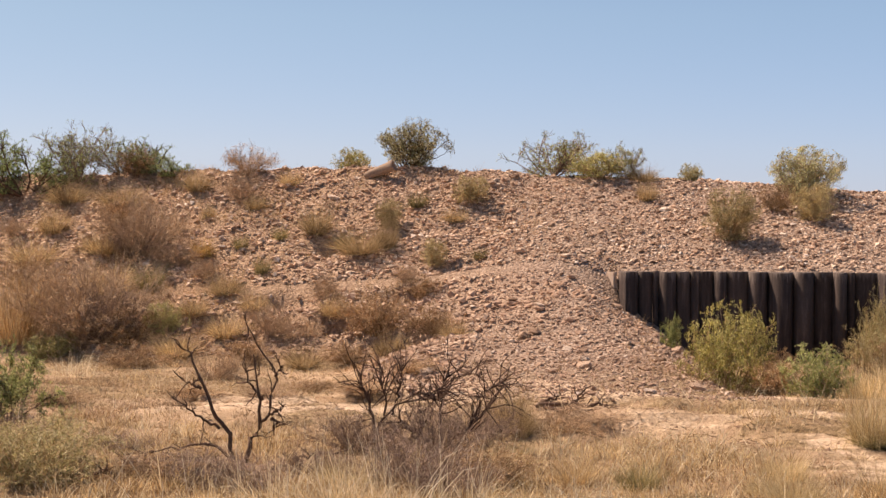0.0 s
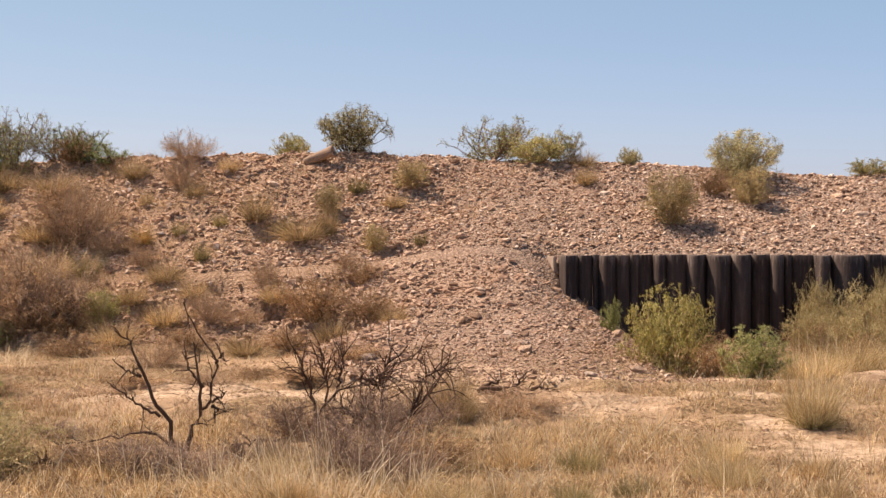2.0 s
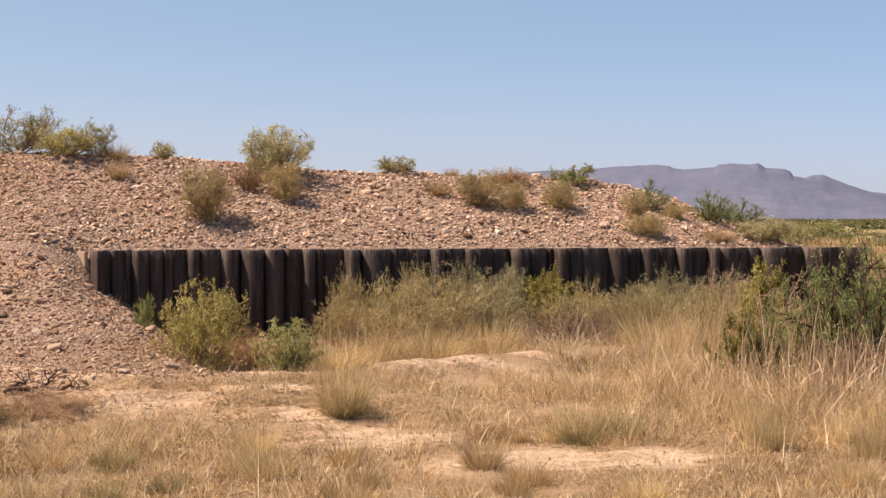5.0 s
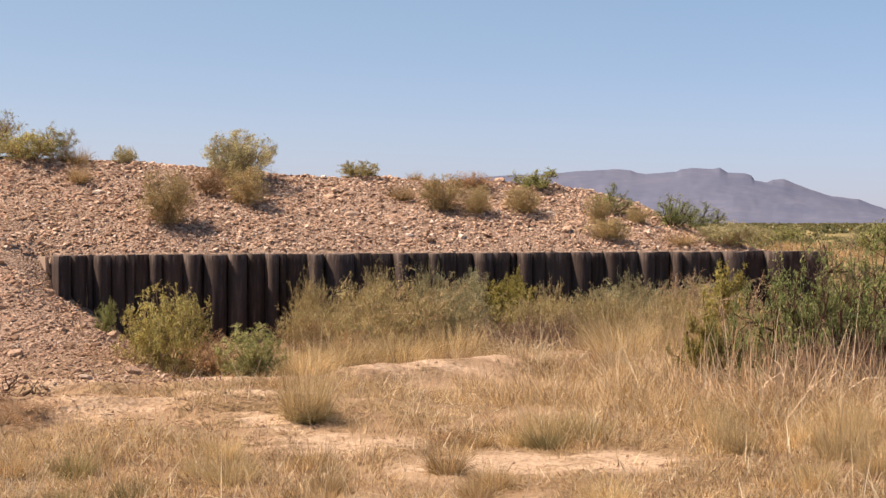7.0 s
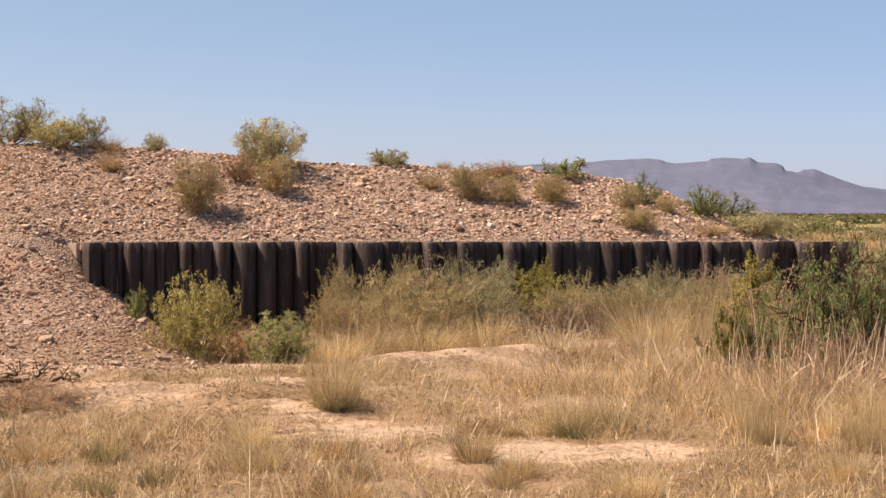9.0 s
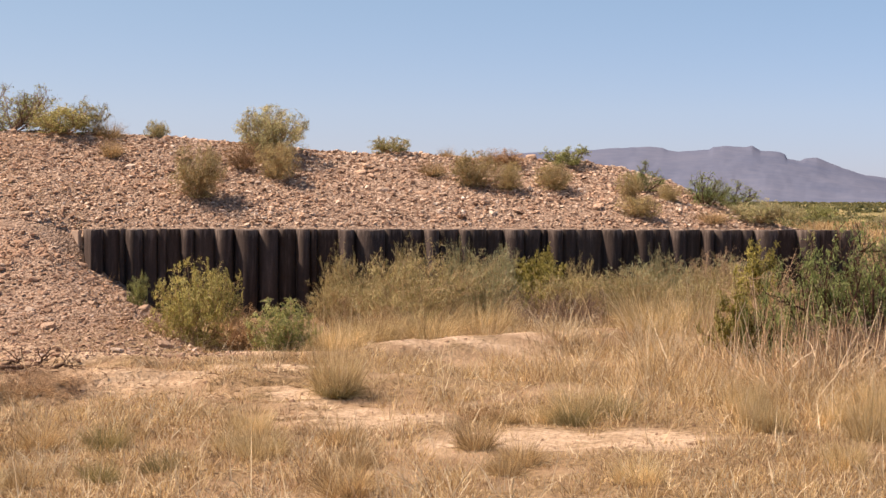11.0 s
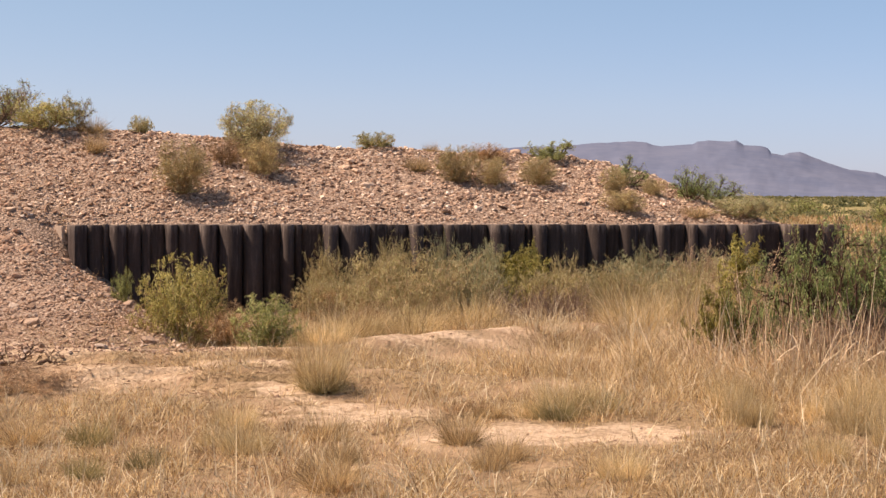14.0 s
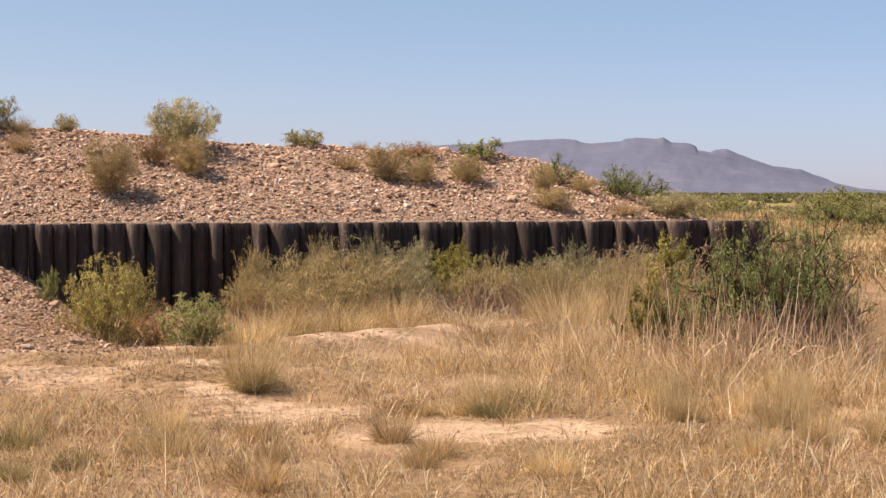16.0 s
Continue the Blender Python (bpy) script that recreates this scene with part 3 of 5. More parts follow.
LABELS = {
    "creosote": ("creosote_bush", "olive creosote bush with small leaves", "shrub"),
    "greasewood": ("desert_shrub", "yellow-green desert shrub with fine leaves", "shrub"),
    "greasewood_bright": ("grey_green_shrub", "bright green shrub with narrow leaves", "shrub"),
    "mesquite": ("mesquite_bush", "green mesquite bush with dark branches", "shrub"),
    "mesquite_small": ("young_mesquite", "young green mesquite with thin branches", "shrub"),
    "mesquite_bare": ("bare_mesquite", "half-bare mesquite with dark upright branches", "shrub"),
    "mesquite_yellow": ("yellowing_bush", "yellowing leafy bush in dry scrub", "shrub"),
    "weed": ("feathery_weed", "feathery olive-tan weed with upright stems", "weed"),
    "weed_grey": ("grey_weed", "grey-green feathery weed with upright stems", "weed"),
    "spray": ("leafy_shrub", "yellow-green shrub with leafy upturned sprays", "shrub"),
    "tan_bush": ("tan_bush", "tan-olive dense bush with fine upright twigs", "shrub"),
    "pale_bush": ("pale_green_bush", "pale grey-green rounded leafy bush", "shrub"),
    "dull": ("dense_bush", "dense dull-olive bush with a dark core", "shrub"),
    "mesquite_frond": ("feathery_mesquite", "green mesquite with feathery fronds", "shrub"),
    "twig": ("dead_brush", "leafless grey-brown brush of tangled twigs", "dead shrub"),
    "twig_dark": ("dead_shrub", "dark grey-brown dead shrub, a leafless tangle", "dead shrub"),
    "rusty": ("dry_weed", "rust-brown dried weed with brittle stems", "dry plant"),
    "tuft": ("grass_tuft", "dry straw-coloured bunch grass tuft", "grass"),
    "tuft_green": ("olive_grass_tuft", "small olive-green grass tuft", "grass"),
    "tuft_big": ("bunch_grass", "broad olive-brown bunch grass clump", "grass"),
    "tuft_gold": ("golden_grass_tuft", "rounded golden dry grass tuft", "grass"),
    "tuft_pale": ("arching_grass", "pale dead grass with arching stems", "grass"),
    "tuft_straw": ("straw_grass_clump", "loose pale-golden dry grass clump", "grass"),
    "reed": ("tall_dry_grass", "tall orange-tan dry grass clump", "grass"),
    "stalks": ("dry_stalk_clump", "stiff tan dry stalks, crossing and bent", "grass"),
}
STOCK = {}


def plant(kind, x, y, w, h, sink=0.02):
    """A plant of that kind at a spot of the ground, w wide and h high."""
    name, label, category = LABELS[kind]
    used = STOCK.setdefault(kind, {"made": [], "count": 0})
    variants = 3 if kind in ("creosote", "greasewood", "mesquite", "twig", "tuft", "rusty", "weed", "mesquite_frond") else 2
    tuft = kind in ("tuft", "tuft_green", "tuft_big", "tuft_gold", "tuft_pale", "tuft_straw", "reed", "stalks")
    if len(used["made"]) < variants:
        seed = sum(map(ord, kind)) + 31 * len(used["made"])
        used["made"].append([tuft_mesh(kind, seed)] if tuft else shrub_meshes(kind, seed))
        meshes = used["made"][-1]
    else:
        meshes = used["made"][used["count"] % variants]
    used["count"] += 1
    spin = (used["count"] * 137.5) % 360
    wide, high = (1.2, 1.05) if tuft or kind.startswith("mesquite") else (1.16, 1.0) if kind == "creosote" else (1.3, 1.0)
    z = float(terrain(x, y)) - sink
    m = pose(x, y, z, 0, 0, spin) @ Matrix.Diagonal((w * wide, w * wide, h * high, 1))
    if tuft:
        root = new(name, meshes[0])
    else:
        root = new(name)
        part("wood", meshes[0], root)
        if len(meshes) > 1:
            part("foliage", meshes[1], root)
    root.matrix_basis = m
    ground = z + sink
    where = "on the berm crest" if ground > 2.25 else "on the stony berm slope" if ground > 0.22 else "before the dark wall" if y > 15.2 and x > 0 else "at the slope foot" if y > 16.5 else "on the sandy flat"
    return tagged(root, label + " " + where, category, group=category + " plants " + where)


# ---- where the flat is grassy and where it is sand ----
def bare(x, y):
    """How far a spot of the flat is open sand, 0 to 1."""
    b = np.zeros_like(x)
    for cx, cy, rx, ry in ((0.6, 14.0, 2.2, 0.45), (1.9, 11.2, 0.8, 0.75), (2.7, 10.1, 1.1, 0.75), (3.6, 9.95, 1.0, 0.65), (2.9, 15.15, 0.6, 0.35), (3.6, 15.5, 0.6, 0.35), (4.3, 15.85, 0.6, 0.33), (4.9, 16.15, 0.5, 0.3), (-0.3, 13.4, 1.3, 0.4), (1.5, 12.3, 0.5, 0.6), (-3.8, 14.2, 2.4, 1.1), (0.6, 15.4, 2.0, 0.5), (-1.8, 15.7, 1.8, 1.0), (9.3, 16.5, 1.2, 0.8), (8.6, 14.8, 0.8, 0.5)):
        b = np.maximum(b, np.clip(1.6 - 1.3 * np.hypot((x - cx) / rx, (y - cy) / ry), 0, 1))
    return b


def field(x, y, z):
    clump = np.clip(0.5 + 3.2 * fbm(x, y, 0.55, 31) + 0.35 * step(12.4, 10.8, y), 0.04, 1)
    right = step(-1.5, 3.0, x + 0.35 * (14 - y))
    front = step(13.6, 11.8, y)
    return clump * np.clip(0.12 + 0.75 * right + 0.6 * front, 0, 1) * (1 - 0.97 * bare(x, y)) * (z < 0.16)


def field_tall(x, y):
    return np.clip(0.19 + 0.2 * step(2.6, 5.0, x) * step(9.8, 11.0, y) + 0.25 * fbm(x, y, 1.2, 32) - 0.1 * np.exp(-(((x - 2.7) / 1.5) ** 2) - ((y - 9.2) / 0.8) ** 2) - 0.14 * np.exp(-(((x - 3.9 - (y - 15.2)) / 1.3) ** 2) - ((y - 15.0) / 0.9) ** 2), 0.08, 0.55)


# ---- ground: one sheet to the horizon ----
def build_ground():
    far = 4500.0
    grow_out = np.geomspace(1.0, far - 20, 46)
    xs = np.concatenate([-(14 + grow_out[::-1]), np.arange(-14, 14.01, 0.085), 14 + grow_out])
    ys = np.concatenate([-(8 + grow_out[::-1]), np.arange(-8, 5.9, 0.7), np.arange(6.2, 12.1, 0.085), np.arange(12.15, 15.8, 0.045), np.arange(15.85, 21.0, 0.085), [21.04, 21.085, 21.115, 21.16], np.arange(21.22, 27.5, 0.085), np.arange(28, 34, 0.5), 34 + grow_out])
    gx, gy = np.meshgrid(xs, ys)
    gz = terrain(gx, gy)
    nx, ny = len(xs), len(ys)
    i, j = np.meshgrid(np.arange(nx - 1), np.arange(ny - 1))
    o = j * nx + i
    f = np.stack([o, o + 1, o + 1 + nx, o + nx], -1).reshape(-1, 4)
    me = mesh_from("ground", np.stack([gx, gy, gz], -1).reshape(-1, 3), f, M_GROUND, True)
    # where the grass is dense: litter, darkened for the shade between the blades
    cover = me.attributes.new("thatch_shade", "FLOAT", "POINT")
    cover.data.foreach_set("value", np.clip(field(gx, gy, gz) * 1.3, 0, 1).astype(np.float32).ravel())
    stony = me.attributes.new("stony", "FLOAT", "POINT")
    stony.data.foreach_set("value", terrain(gx, gy, True).astype(np.float32).ravel())
    open_sand = me.attributes.new("open_sand", "FLOAT", "POINT")
    open_sand.data.foreach_set("value", (bare(gx, gy) * (gz < 0.4)).astype(np.float32).ravel())
    ob = new("ground", me)
    tagged(ob, "sandy desert ground rising into a gravel berm", "ground", kind="structure")


build_ground()


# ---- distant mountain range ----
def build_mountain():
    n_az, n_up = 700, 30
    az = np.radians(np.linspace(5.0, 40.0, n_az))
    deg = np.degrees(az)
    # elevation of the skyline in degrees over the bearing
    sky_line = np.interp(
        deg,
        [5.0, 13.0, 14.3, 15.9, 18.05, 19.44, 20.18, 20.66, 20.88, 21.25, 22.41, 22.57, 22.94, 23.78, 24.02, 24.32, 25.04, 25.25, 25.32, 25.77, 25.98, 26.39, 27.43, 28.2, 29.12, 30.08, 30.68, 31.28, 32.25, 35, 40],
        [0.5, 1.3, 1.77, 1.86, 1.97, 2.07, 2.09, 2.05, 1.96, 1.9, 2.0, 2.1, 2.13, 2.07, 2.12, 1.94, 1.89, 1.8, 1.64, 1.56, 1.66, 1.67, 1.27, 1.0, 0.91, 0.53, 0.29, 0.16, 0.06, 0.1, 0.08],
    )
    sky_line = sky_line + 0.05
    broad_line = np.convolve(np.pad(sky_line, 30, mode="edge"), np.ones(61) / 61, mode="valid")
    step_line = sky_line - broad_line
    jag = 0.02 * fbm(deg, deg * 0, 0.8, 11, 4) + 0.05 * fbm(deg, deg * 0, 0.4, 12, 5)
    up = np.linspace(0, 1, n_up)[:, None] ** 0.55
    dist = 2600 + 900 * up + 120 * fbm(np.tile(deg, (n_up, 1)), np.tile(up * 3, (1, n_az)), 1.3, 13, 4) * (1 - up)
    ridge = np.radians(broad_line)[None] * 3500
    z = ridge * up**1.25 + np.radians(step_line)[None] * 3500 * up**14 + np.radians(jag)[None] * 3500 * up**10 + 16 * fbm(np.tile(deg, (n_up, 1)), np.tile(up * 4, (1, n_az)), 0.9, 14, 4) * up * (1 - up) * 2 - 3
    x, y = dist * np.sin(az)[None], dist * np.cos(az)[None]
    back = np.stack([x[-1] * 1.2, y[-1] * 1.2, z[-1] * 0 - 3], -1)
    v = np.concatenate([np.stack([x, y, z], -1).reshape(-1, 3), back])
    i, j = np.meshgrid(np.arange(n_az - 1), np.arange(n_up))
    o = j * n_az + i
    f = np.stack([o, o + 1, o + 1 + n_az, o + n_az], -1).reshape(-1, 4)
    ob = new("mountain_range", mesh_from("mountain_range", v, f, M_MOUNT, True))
    tagged(ob, "far mountain range with blue-grey haze in its colour", "mountain", kind="structure")


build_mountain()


# ---- retaining wall of upright half-round piles ----
def pile_mesh(width, deep, height, corner=False):
    """One rounded pile; its flanks run back behind the wall's line. A corner pile swings far back on its free side."""
    bm = bmesh.new()
    outline = []
    for i in range(25):
        a = math.pi * (1 - i / 24)
        c, s = math.cos(a), math.sin(a)
        x = math.copysign(abs(c) ** (1.0 if corner else 0.8), c) * width * 0.5
        back = 1.0 if not corner or c > 0 else 1.5
        outline.append((x, 0.02 - s ** (1.0 if corner else 0.9) * deep * back + (0.14 * c * c if corner and c < 0 else 0.0)))
    outline += [(width * 0.5, 0.16), (-width * 0.5, 0.16)]
    low, mid, top = ([bm.verts.new((x * k, y * k, z)) for x, y in outline] for z, k in ((-0.25, 1.0), (height - 0.014, 1.0), (height, 0.96)))
    n = len(outline)
    for a, b in ((low, mid), (mid, top)):
        for i in range(n):
            face = bm.faces.new((a[i], a[(i + 1) % n], b[(i + 1) % n], b[i]))
            face.smooth = i < 24 and a is low
    bm.faces.new(top)
    bmesh.ops.recalc_face_normals(bm, faces=bm.faces)
    me = bpy.data.meshes.new("sheet_pile")
    bm.to_mesh(me)
    bm.free()
    me.materials.append(M_PILE)
    return me


# where each pile begins along the wall, and how far it stands proud
PILES = [
    (-0.54, 0.20), (-0.26, 0.12), (-0.06, 0.07), (0.04, 0.17), (0.27, 0.10), (0.47, 0.11), (0.60, 0.07), (0.79, 0.15), (0.97, 0.12),
    (1.27, 0.17), (1.54, 0.24), (1.87, 0.22), (2.16, 0.14), (2.42, 0.19), (2.61, 0.12), (2.73, 0.08), (3.03, 0.19), (3.26, 0.23),
    (3.70, 0.12), (3.96, 0.09), (4.29, 0.20), (4.50, 0.12), (4.81, 0.16), (4.95, 0.10), (5.23, 0.09), (5.48, 0.18), (5.78, 0.13),
    (6.06, 0.10), (6.15, 0.20), (6.37, 0.12), (6.60, 0.10), (7.01, 0.18), (7.30, 0.10), (7.52, 0.16), (7.80, 0.09), (8.08, 0.15),
    (8.32, 0.08), (8.58, 0.18), (8.74, 0.15), (9.06, 0.08), (9.25, 0.10), (9.44, 0.19), (9.79, 0.10), (10.14, 0.18), (10.50, 0.09), (10.84, 0.14), (WALL_R, 0.0),
]


def build_wall():
    root = new("retaining_wall")
    root.matrix_basis = pose(0, WALL_Y - 0.03, 0)
    rng = random.Random(4)
    for i, ((x, deep), (end, _)) in enumerate(zip(PILES, PILES[1:])):
        w = end - x
        ob = part("sheet_pile", pile_mesh(w * (1.0 if i == 0 else 1.05), deep * (1.3 if deep > 0.14 else 0.9), WALL_TOP + rng.uniform(-0.006, 0.006), i == 0), root)
        ob.location = (x + w / 2, 0.06 + rng.uniform(-0.012, 0.012), 0)
        ob.rotation_euler = (0, radians(rng.uniform(-0.35, 0.35)), 0)
    tagged(root, "dark weathered retaining wall of upright half-round piles", "wall", kind="structure")


build_wall()


def build_end_board():
    bm = bmesh.new()
    bmesh.ops.create_cube(bm, size=1.0, matrix=Matrix.Diagonal((0.22, 0.06, 0.95, 1)))
    bmesh.ops.bevel(bm, geom=bm.edges[:], offset=0.012, segments=2, affect="EDGES")
    ob = new("end_board", from_bm("end_board", bm, M_BOARD))
    ob.matrix_basis = pose(-0.64, 21.15, 0.77, 0, -2, -50)
    tagged(ob, "pale weathered board closing the wall's buried end", "board")


build_end_board()


def build_log():
    n = 16
    root = new("hollow_log")
    ring_r = [(0.0, 0.075), (0.12, 0.085), (0.3, 0.09), (0.48, 0.1), (0.54, 0.105)]
    bm = bmesh.new()
    rings = []
    for j, (x, r) in enumerate(ring_r + [(0.54, 0.08), (0.38, 0.07)]):
        row = []
        for i in range(n):
            a = 2 * math.pi * i / n
            rr = r * (1 + 0.09 * math.sin(3 * a + j) + 0.06 * math.sin(7 * a + 0.7 * j))
            row.append(bm.verts.new((x, rr * math.cos(a), rr * math.sin(a))))
        rings.append(row)
    for p, q in zip(rings, rings[1:]):
        for i in range(n):
            bm.faces.new((p[i], p[(i + 1) % n], q[(i + 1) % n], q[i]))
    bm.faces.new(rings[0])
    bmesh.ops.recalc_face_normals(bm, faces=bm.faces)
    part("bark", from_bm("bark", bm, M_LOG, True), root)
    # a near-black disc inside the rim gives the hollow's shade by colour
    bm = bmesh.new()
    bmesh.ops.create_circle(bm, cap_ends=True, radius=0.072, segments=n, matrix=pose(0.385, 0, 0, 0, 90, 0))
    part("hollow", from_bm("hollow", bm, M_DARK), root, "dark disc for the shade in the log's hollow")
    root.matrix_basis = pose(-4.78, 24.05, float(terrain(-4.78, 24.05)) + 0.0, 0, -19, -14) @ Matrix.Diagonal((1.0, 0.88, 0.88, 1))
    tagged(root, "short hollow weathered log leaning by a bush", "log")


build_log()

# ---- plants, spot by spot ----
plant("mesquite_frond", -10.59, 23.75, 1.3, 1.0)
plant("mesquite_frond", -11.6, 24.30, 1.1, 0.8)
plant("mesquite_bare", -9.77, 24.09, 1.11, 1.02)
plant("mesquite_bare", -9.09, 24.27, 0.97, 0.64)
plant("mesquite_frond", -8.74, 24.44, 0.9, 0.62)
plant("mesquite_frond", -8.08, 24.12, 0.57, 0.36)
plant("rusty", -8.82, 24.24, 0.68, 0.53)
plant("tuft", -7.55, 23.69, 0.56, 0.36)
plant("twig", -6.84, 24.27, 0.76, 0.50)
plant("tuft", -6.02, 23.91, 0.42, 0.26)
plant("greasewood", -5.20, 24.79, 0.59, 0.49)
plant("dull", -4.12, 24.62, 1.05, 0.9)
plant("mesquite_bare", -1.78, 24.96, 1.38, 0.73)
plant("greasewood", -0.90, 24.30, 0.88, 0.55)
plant("mesquite_bare", -0.53, 24.37, 0.65, 0.54)
plant("tuft", -0.21, 24.20, 0.50, 0.29)
plant("pale_bush", 0.54, 24.45, 0.36, 0.34)
plant("pale_bush", 2.36, 23.98, 0.95, 0.83)
plant("tan_bush", 2.34, 22.86, 0.62, 0.62)
plant("rusty", 1.82, 23.25, 0.52, 0.47)
plant("tan_bush", 1.07, 22.01, 0.68, 0.84)
plant("tan_bush", -2.91, 23.24, 0.56, 0.47)
plant("tuft", -0.16, 23.44, 0.39, 0.34)
plant("tan_bush", -4.12, 22.65, 0.40, 0.51)
plant("tuft", -5.25, 22.50, 0.60, 0.48)
plant("tan_bush", -3.26, 21.60, 0.37, 0.47)
plant("tuft", -4.42, 21.94, 0.94, 0.38)
plant("tuft", -4.05, 22.03, 0.39, 0.51)
plant("twig", -6.71, 23.48, 0.46, 0.56)
plant("tuft", -6.41, 23.23, 0.44, 0.29)
plant("rusty", -3.76, 19.66, 0.96, 0.73)
plant("rusty", -3.31, 20.68, 0.52, 0.42)
plant("twig", -4.72, 20.79, 0.42, 0.42)
plant("twig", -7.90, 22.09, 1.23, 1.01)
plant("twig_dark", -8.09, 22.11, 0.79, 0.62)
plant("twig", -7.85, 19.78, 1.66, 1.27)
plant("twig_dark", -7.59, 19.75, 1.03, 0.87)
plant("reed", -8.96, 19.74, 1.04, 0.96)
plant("reed", -8.89, 20.43, 0.74, 0.66)
plant("tuft_green", -7.49, 21.20, 0.54, 0.38)
plant("greasewood", -6.79, 19.91, 0.54, 0.52)
plant("tuft_gold", -6.94, 22.08, 0.42, 0.28)
plant("twig", -6.73, 21.43, 0.44, 0.31)
plant("twig", -10.25, 22.56, 0.41, 0.33)
plant("tuft", -9.62, 22.66, 0.56, 0.44)
plant("tuft", -9.74, 23.52, 0.79, 0.42)
plant("tuft", -8.81, 23.40, 0.84, 0.37)
plant("tuft_pale", -7.04, 17.19, 0.83, 0.31)
plant("rusty", -6.79, 18.45, 0.81, 0.37)
plant("tuft", -5.90, 19.82, 0.64, 0.33)
plant("twig", -5.27, 19.87, 0.59, 0.48)
plant("twig", -5.25, 17.39, 0.65, 0.36)
plant("rusty", -2.99, 19.41, 0.71, 0.45)
plant("tuft", -3.45, 18.99, 0.52, 0.31)
plant("tuft_green", -5.84, 21.50, 0.27, 0.30)
plant("tuft", -7.14, 22.94, 0.24, 0.24)
plant("tuft_green", -5.81, 22.48, 0.28, 0.23)
plant("tuft", -3.12, 22.81, 0.44, 0.23)
plant("tuft_green", -6.38, 22.18, 0.26, 0.24)
plant("tuft_green", -3.77, 23.24, 0.36, 0.27)
plant("mesquite_small", -5.80, 12.61, 0.87, 0.66)
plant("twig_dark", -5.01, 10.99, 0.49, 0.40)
plant("spray", 0.82, 16.75, 0.8, 0.98)
plant("mesquite_small", 0.2, 19.2, 0.24, 0.44)
plant("greasewood_bright", 1.68, 15.9, 0.62, 0.64)
plant("rusty", 1.28, 16.4, 0.62, 0.5)
plant("weed", 3.3, 20.1, 0.85, 0.85)
plant("weed", 3.95, 19.3, 1.25, 1.0)
plant("weed_grey", 5.1, 20.2, 0.85, 0.98)
plant("mesquite_yellow", 5.82, 20.50, 0.95, 0.81)
plant("mesquite_yellow", 6.50, 20.50, 0.63, 0.51)
plant("rusty", 2.82, 19.11, 0.81, 0.48)
plant("weed_grey", 7.9, 20.3, 1.2, 0.88)
plant("weed", 8.4, 19.6, 1.0, 0.85)
plant("mesquite_yellow", 7.3, 16.22, 0.66, 1.15)
plant("twig", 7.42, 15.58, 1.17, 0.98)
plant("stalks", 5.84, 13.82, 0.97, 0.74)
plant("stalks", 6.18, 12.72, 1.01, 0.80)
plant("stalks", 7.10, 12.67, 1.03, 0.81)
plant("stalks", 7.67, 12.49, 0.65, 0.49)
plant("greasewood", 4.36, 24.31, 0.59, 0.30)
plant("tuft", 4.85, 23.22, 0.47, 0.29)
plant("tan_bush", 5.42, 22.75, 0.6, 0.62)
plant("tan_bush", 5.95, 22.6, 0.5, 0.5)
plant("tan_bush", 6.72, 22.7, 0.58, 0.48)
plant("mesquite", 7.41, 24.07, 0.72, 0.33)
plant("rusty", 6.17, 23.98, 0.71, 0.30)
plant("tan_bush", 7.78, 21.6, 0.6, 0.36)
plant("tan_bush", 7.83, 22.2, 0.38, 0.5)
plant("mesquite_frond", 8.3, 22.9, 0.62, 0.46)
plant("tan_bush", 8.6, 22.5, 0.4, 0.3)
plant("mesquite_frond", 9.25, 22.6, 0.65, 0.52)
plant("mesquite_frond", 9.9, 23.2, 0.8, 0.45)
plant("creosote", 9.75, 21.69, 0.98, 0.40)
plant("tuft", 8.90, 21.45, 0.52, 0.23)
plant("tuft", 5.32, 24.30, 0.29, 0.17)
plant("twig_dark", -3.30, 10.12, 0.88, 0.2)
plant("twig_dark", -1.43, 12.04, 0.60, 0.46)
plant("tuft", -1.27, 12.76, 0.44, 0.44)
plant("tuft_pale", -2.50, 9.45, 0.74, 0.45)
plant("tuft_pale", -1.90, 9.12, 0.68, 0.46)
plant("weed", 3.4, 18.6, 1.0, 0.7)
plant("weed_grey", 4.75, 19.7, 0.75, 0.8)
plant("weed", 6.0, 19.4, 0.9, 0.72)
plant("weed_grey", 7.2, 20.0, 1.0, 0.8)
plant("weed_grey", 8.9, 20.1, 1.0, 0.9)
plant("twig_dark", 5.85, 18.6, 0.9, 0.55)
plant("rusty", 3.21, 17.93, 0.63, 0.38)
plant("mesquite_yellow", 5.44, 20.50, 0.58, 0.75)
plant("twig", 8.20, 19.35, 0.71, 1.03)
plant("mesquite", 58.51, 100.74, 3.45, 1.94)
plant("creosote", 50.44, 90.95, 2.32, 1.16)
plant("mesquite", 58.23, 116.79, 2.94, 1.37)
plant("creosote", 51.58, 109.46, 3.65, 1.55)
plant("creosote", 55.66, 90.21, 2.73, 1.32)
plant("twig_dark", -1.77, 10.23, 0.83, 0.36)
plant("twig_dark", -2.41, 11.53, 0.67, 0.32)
plant("rusty", -3.58, 9.98, 0.79, 0.2)
plant("tuft_pale", -2.10, 9.02, 0.78, 0.46)
plant("tuft_pale", -1.63, 8.99, 0.84, 0.49)
plant("rusty", -1.19, 10.39, 0.68, 0.32)
plant("tuft_big", -1.15, 12.53, 0.29, 0.29)
plant("tuft_pale", -0.54, 9.50, 0.62, 0.33)
plant("tuft_pale", -1.18, 9.33, 0.72, 0.43)
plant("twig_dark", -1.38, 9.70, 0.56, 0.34)
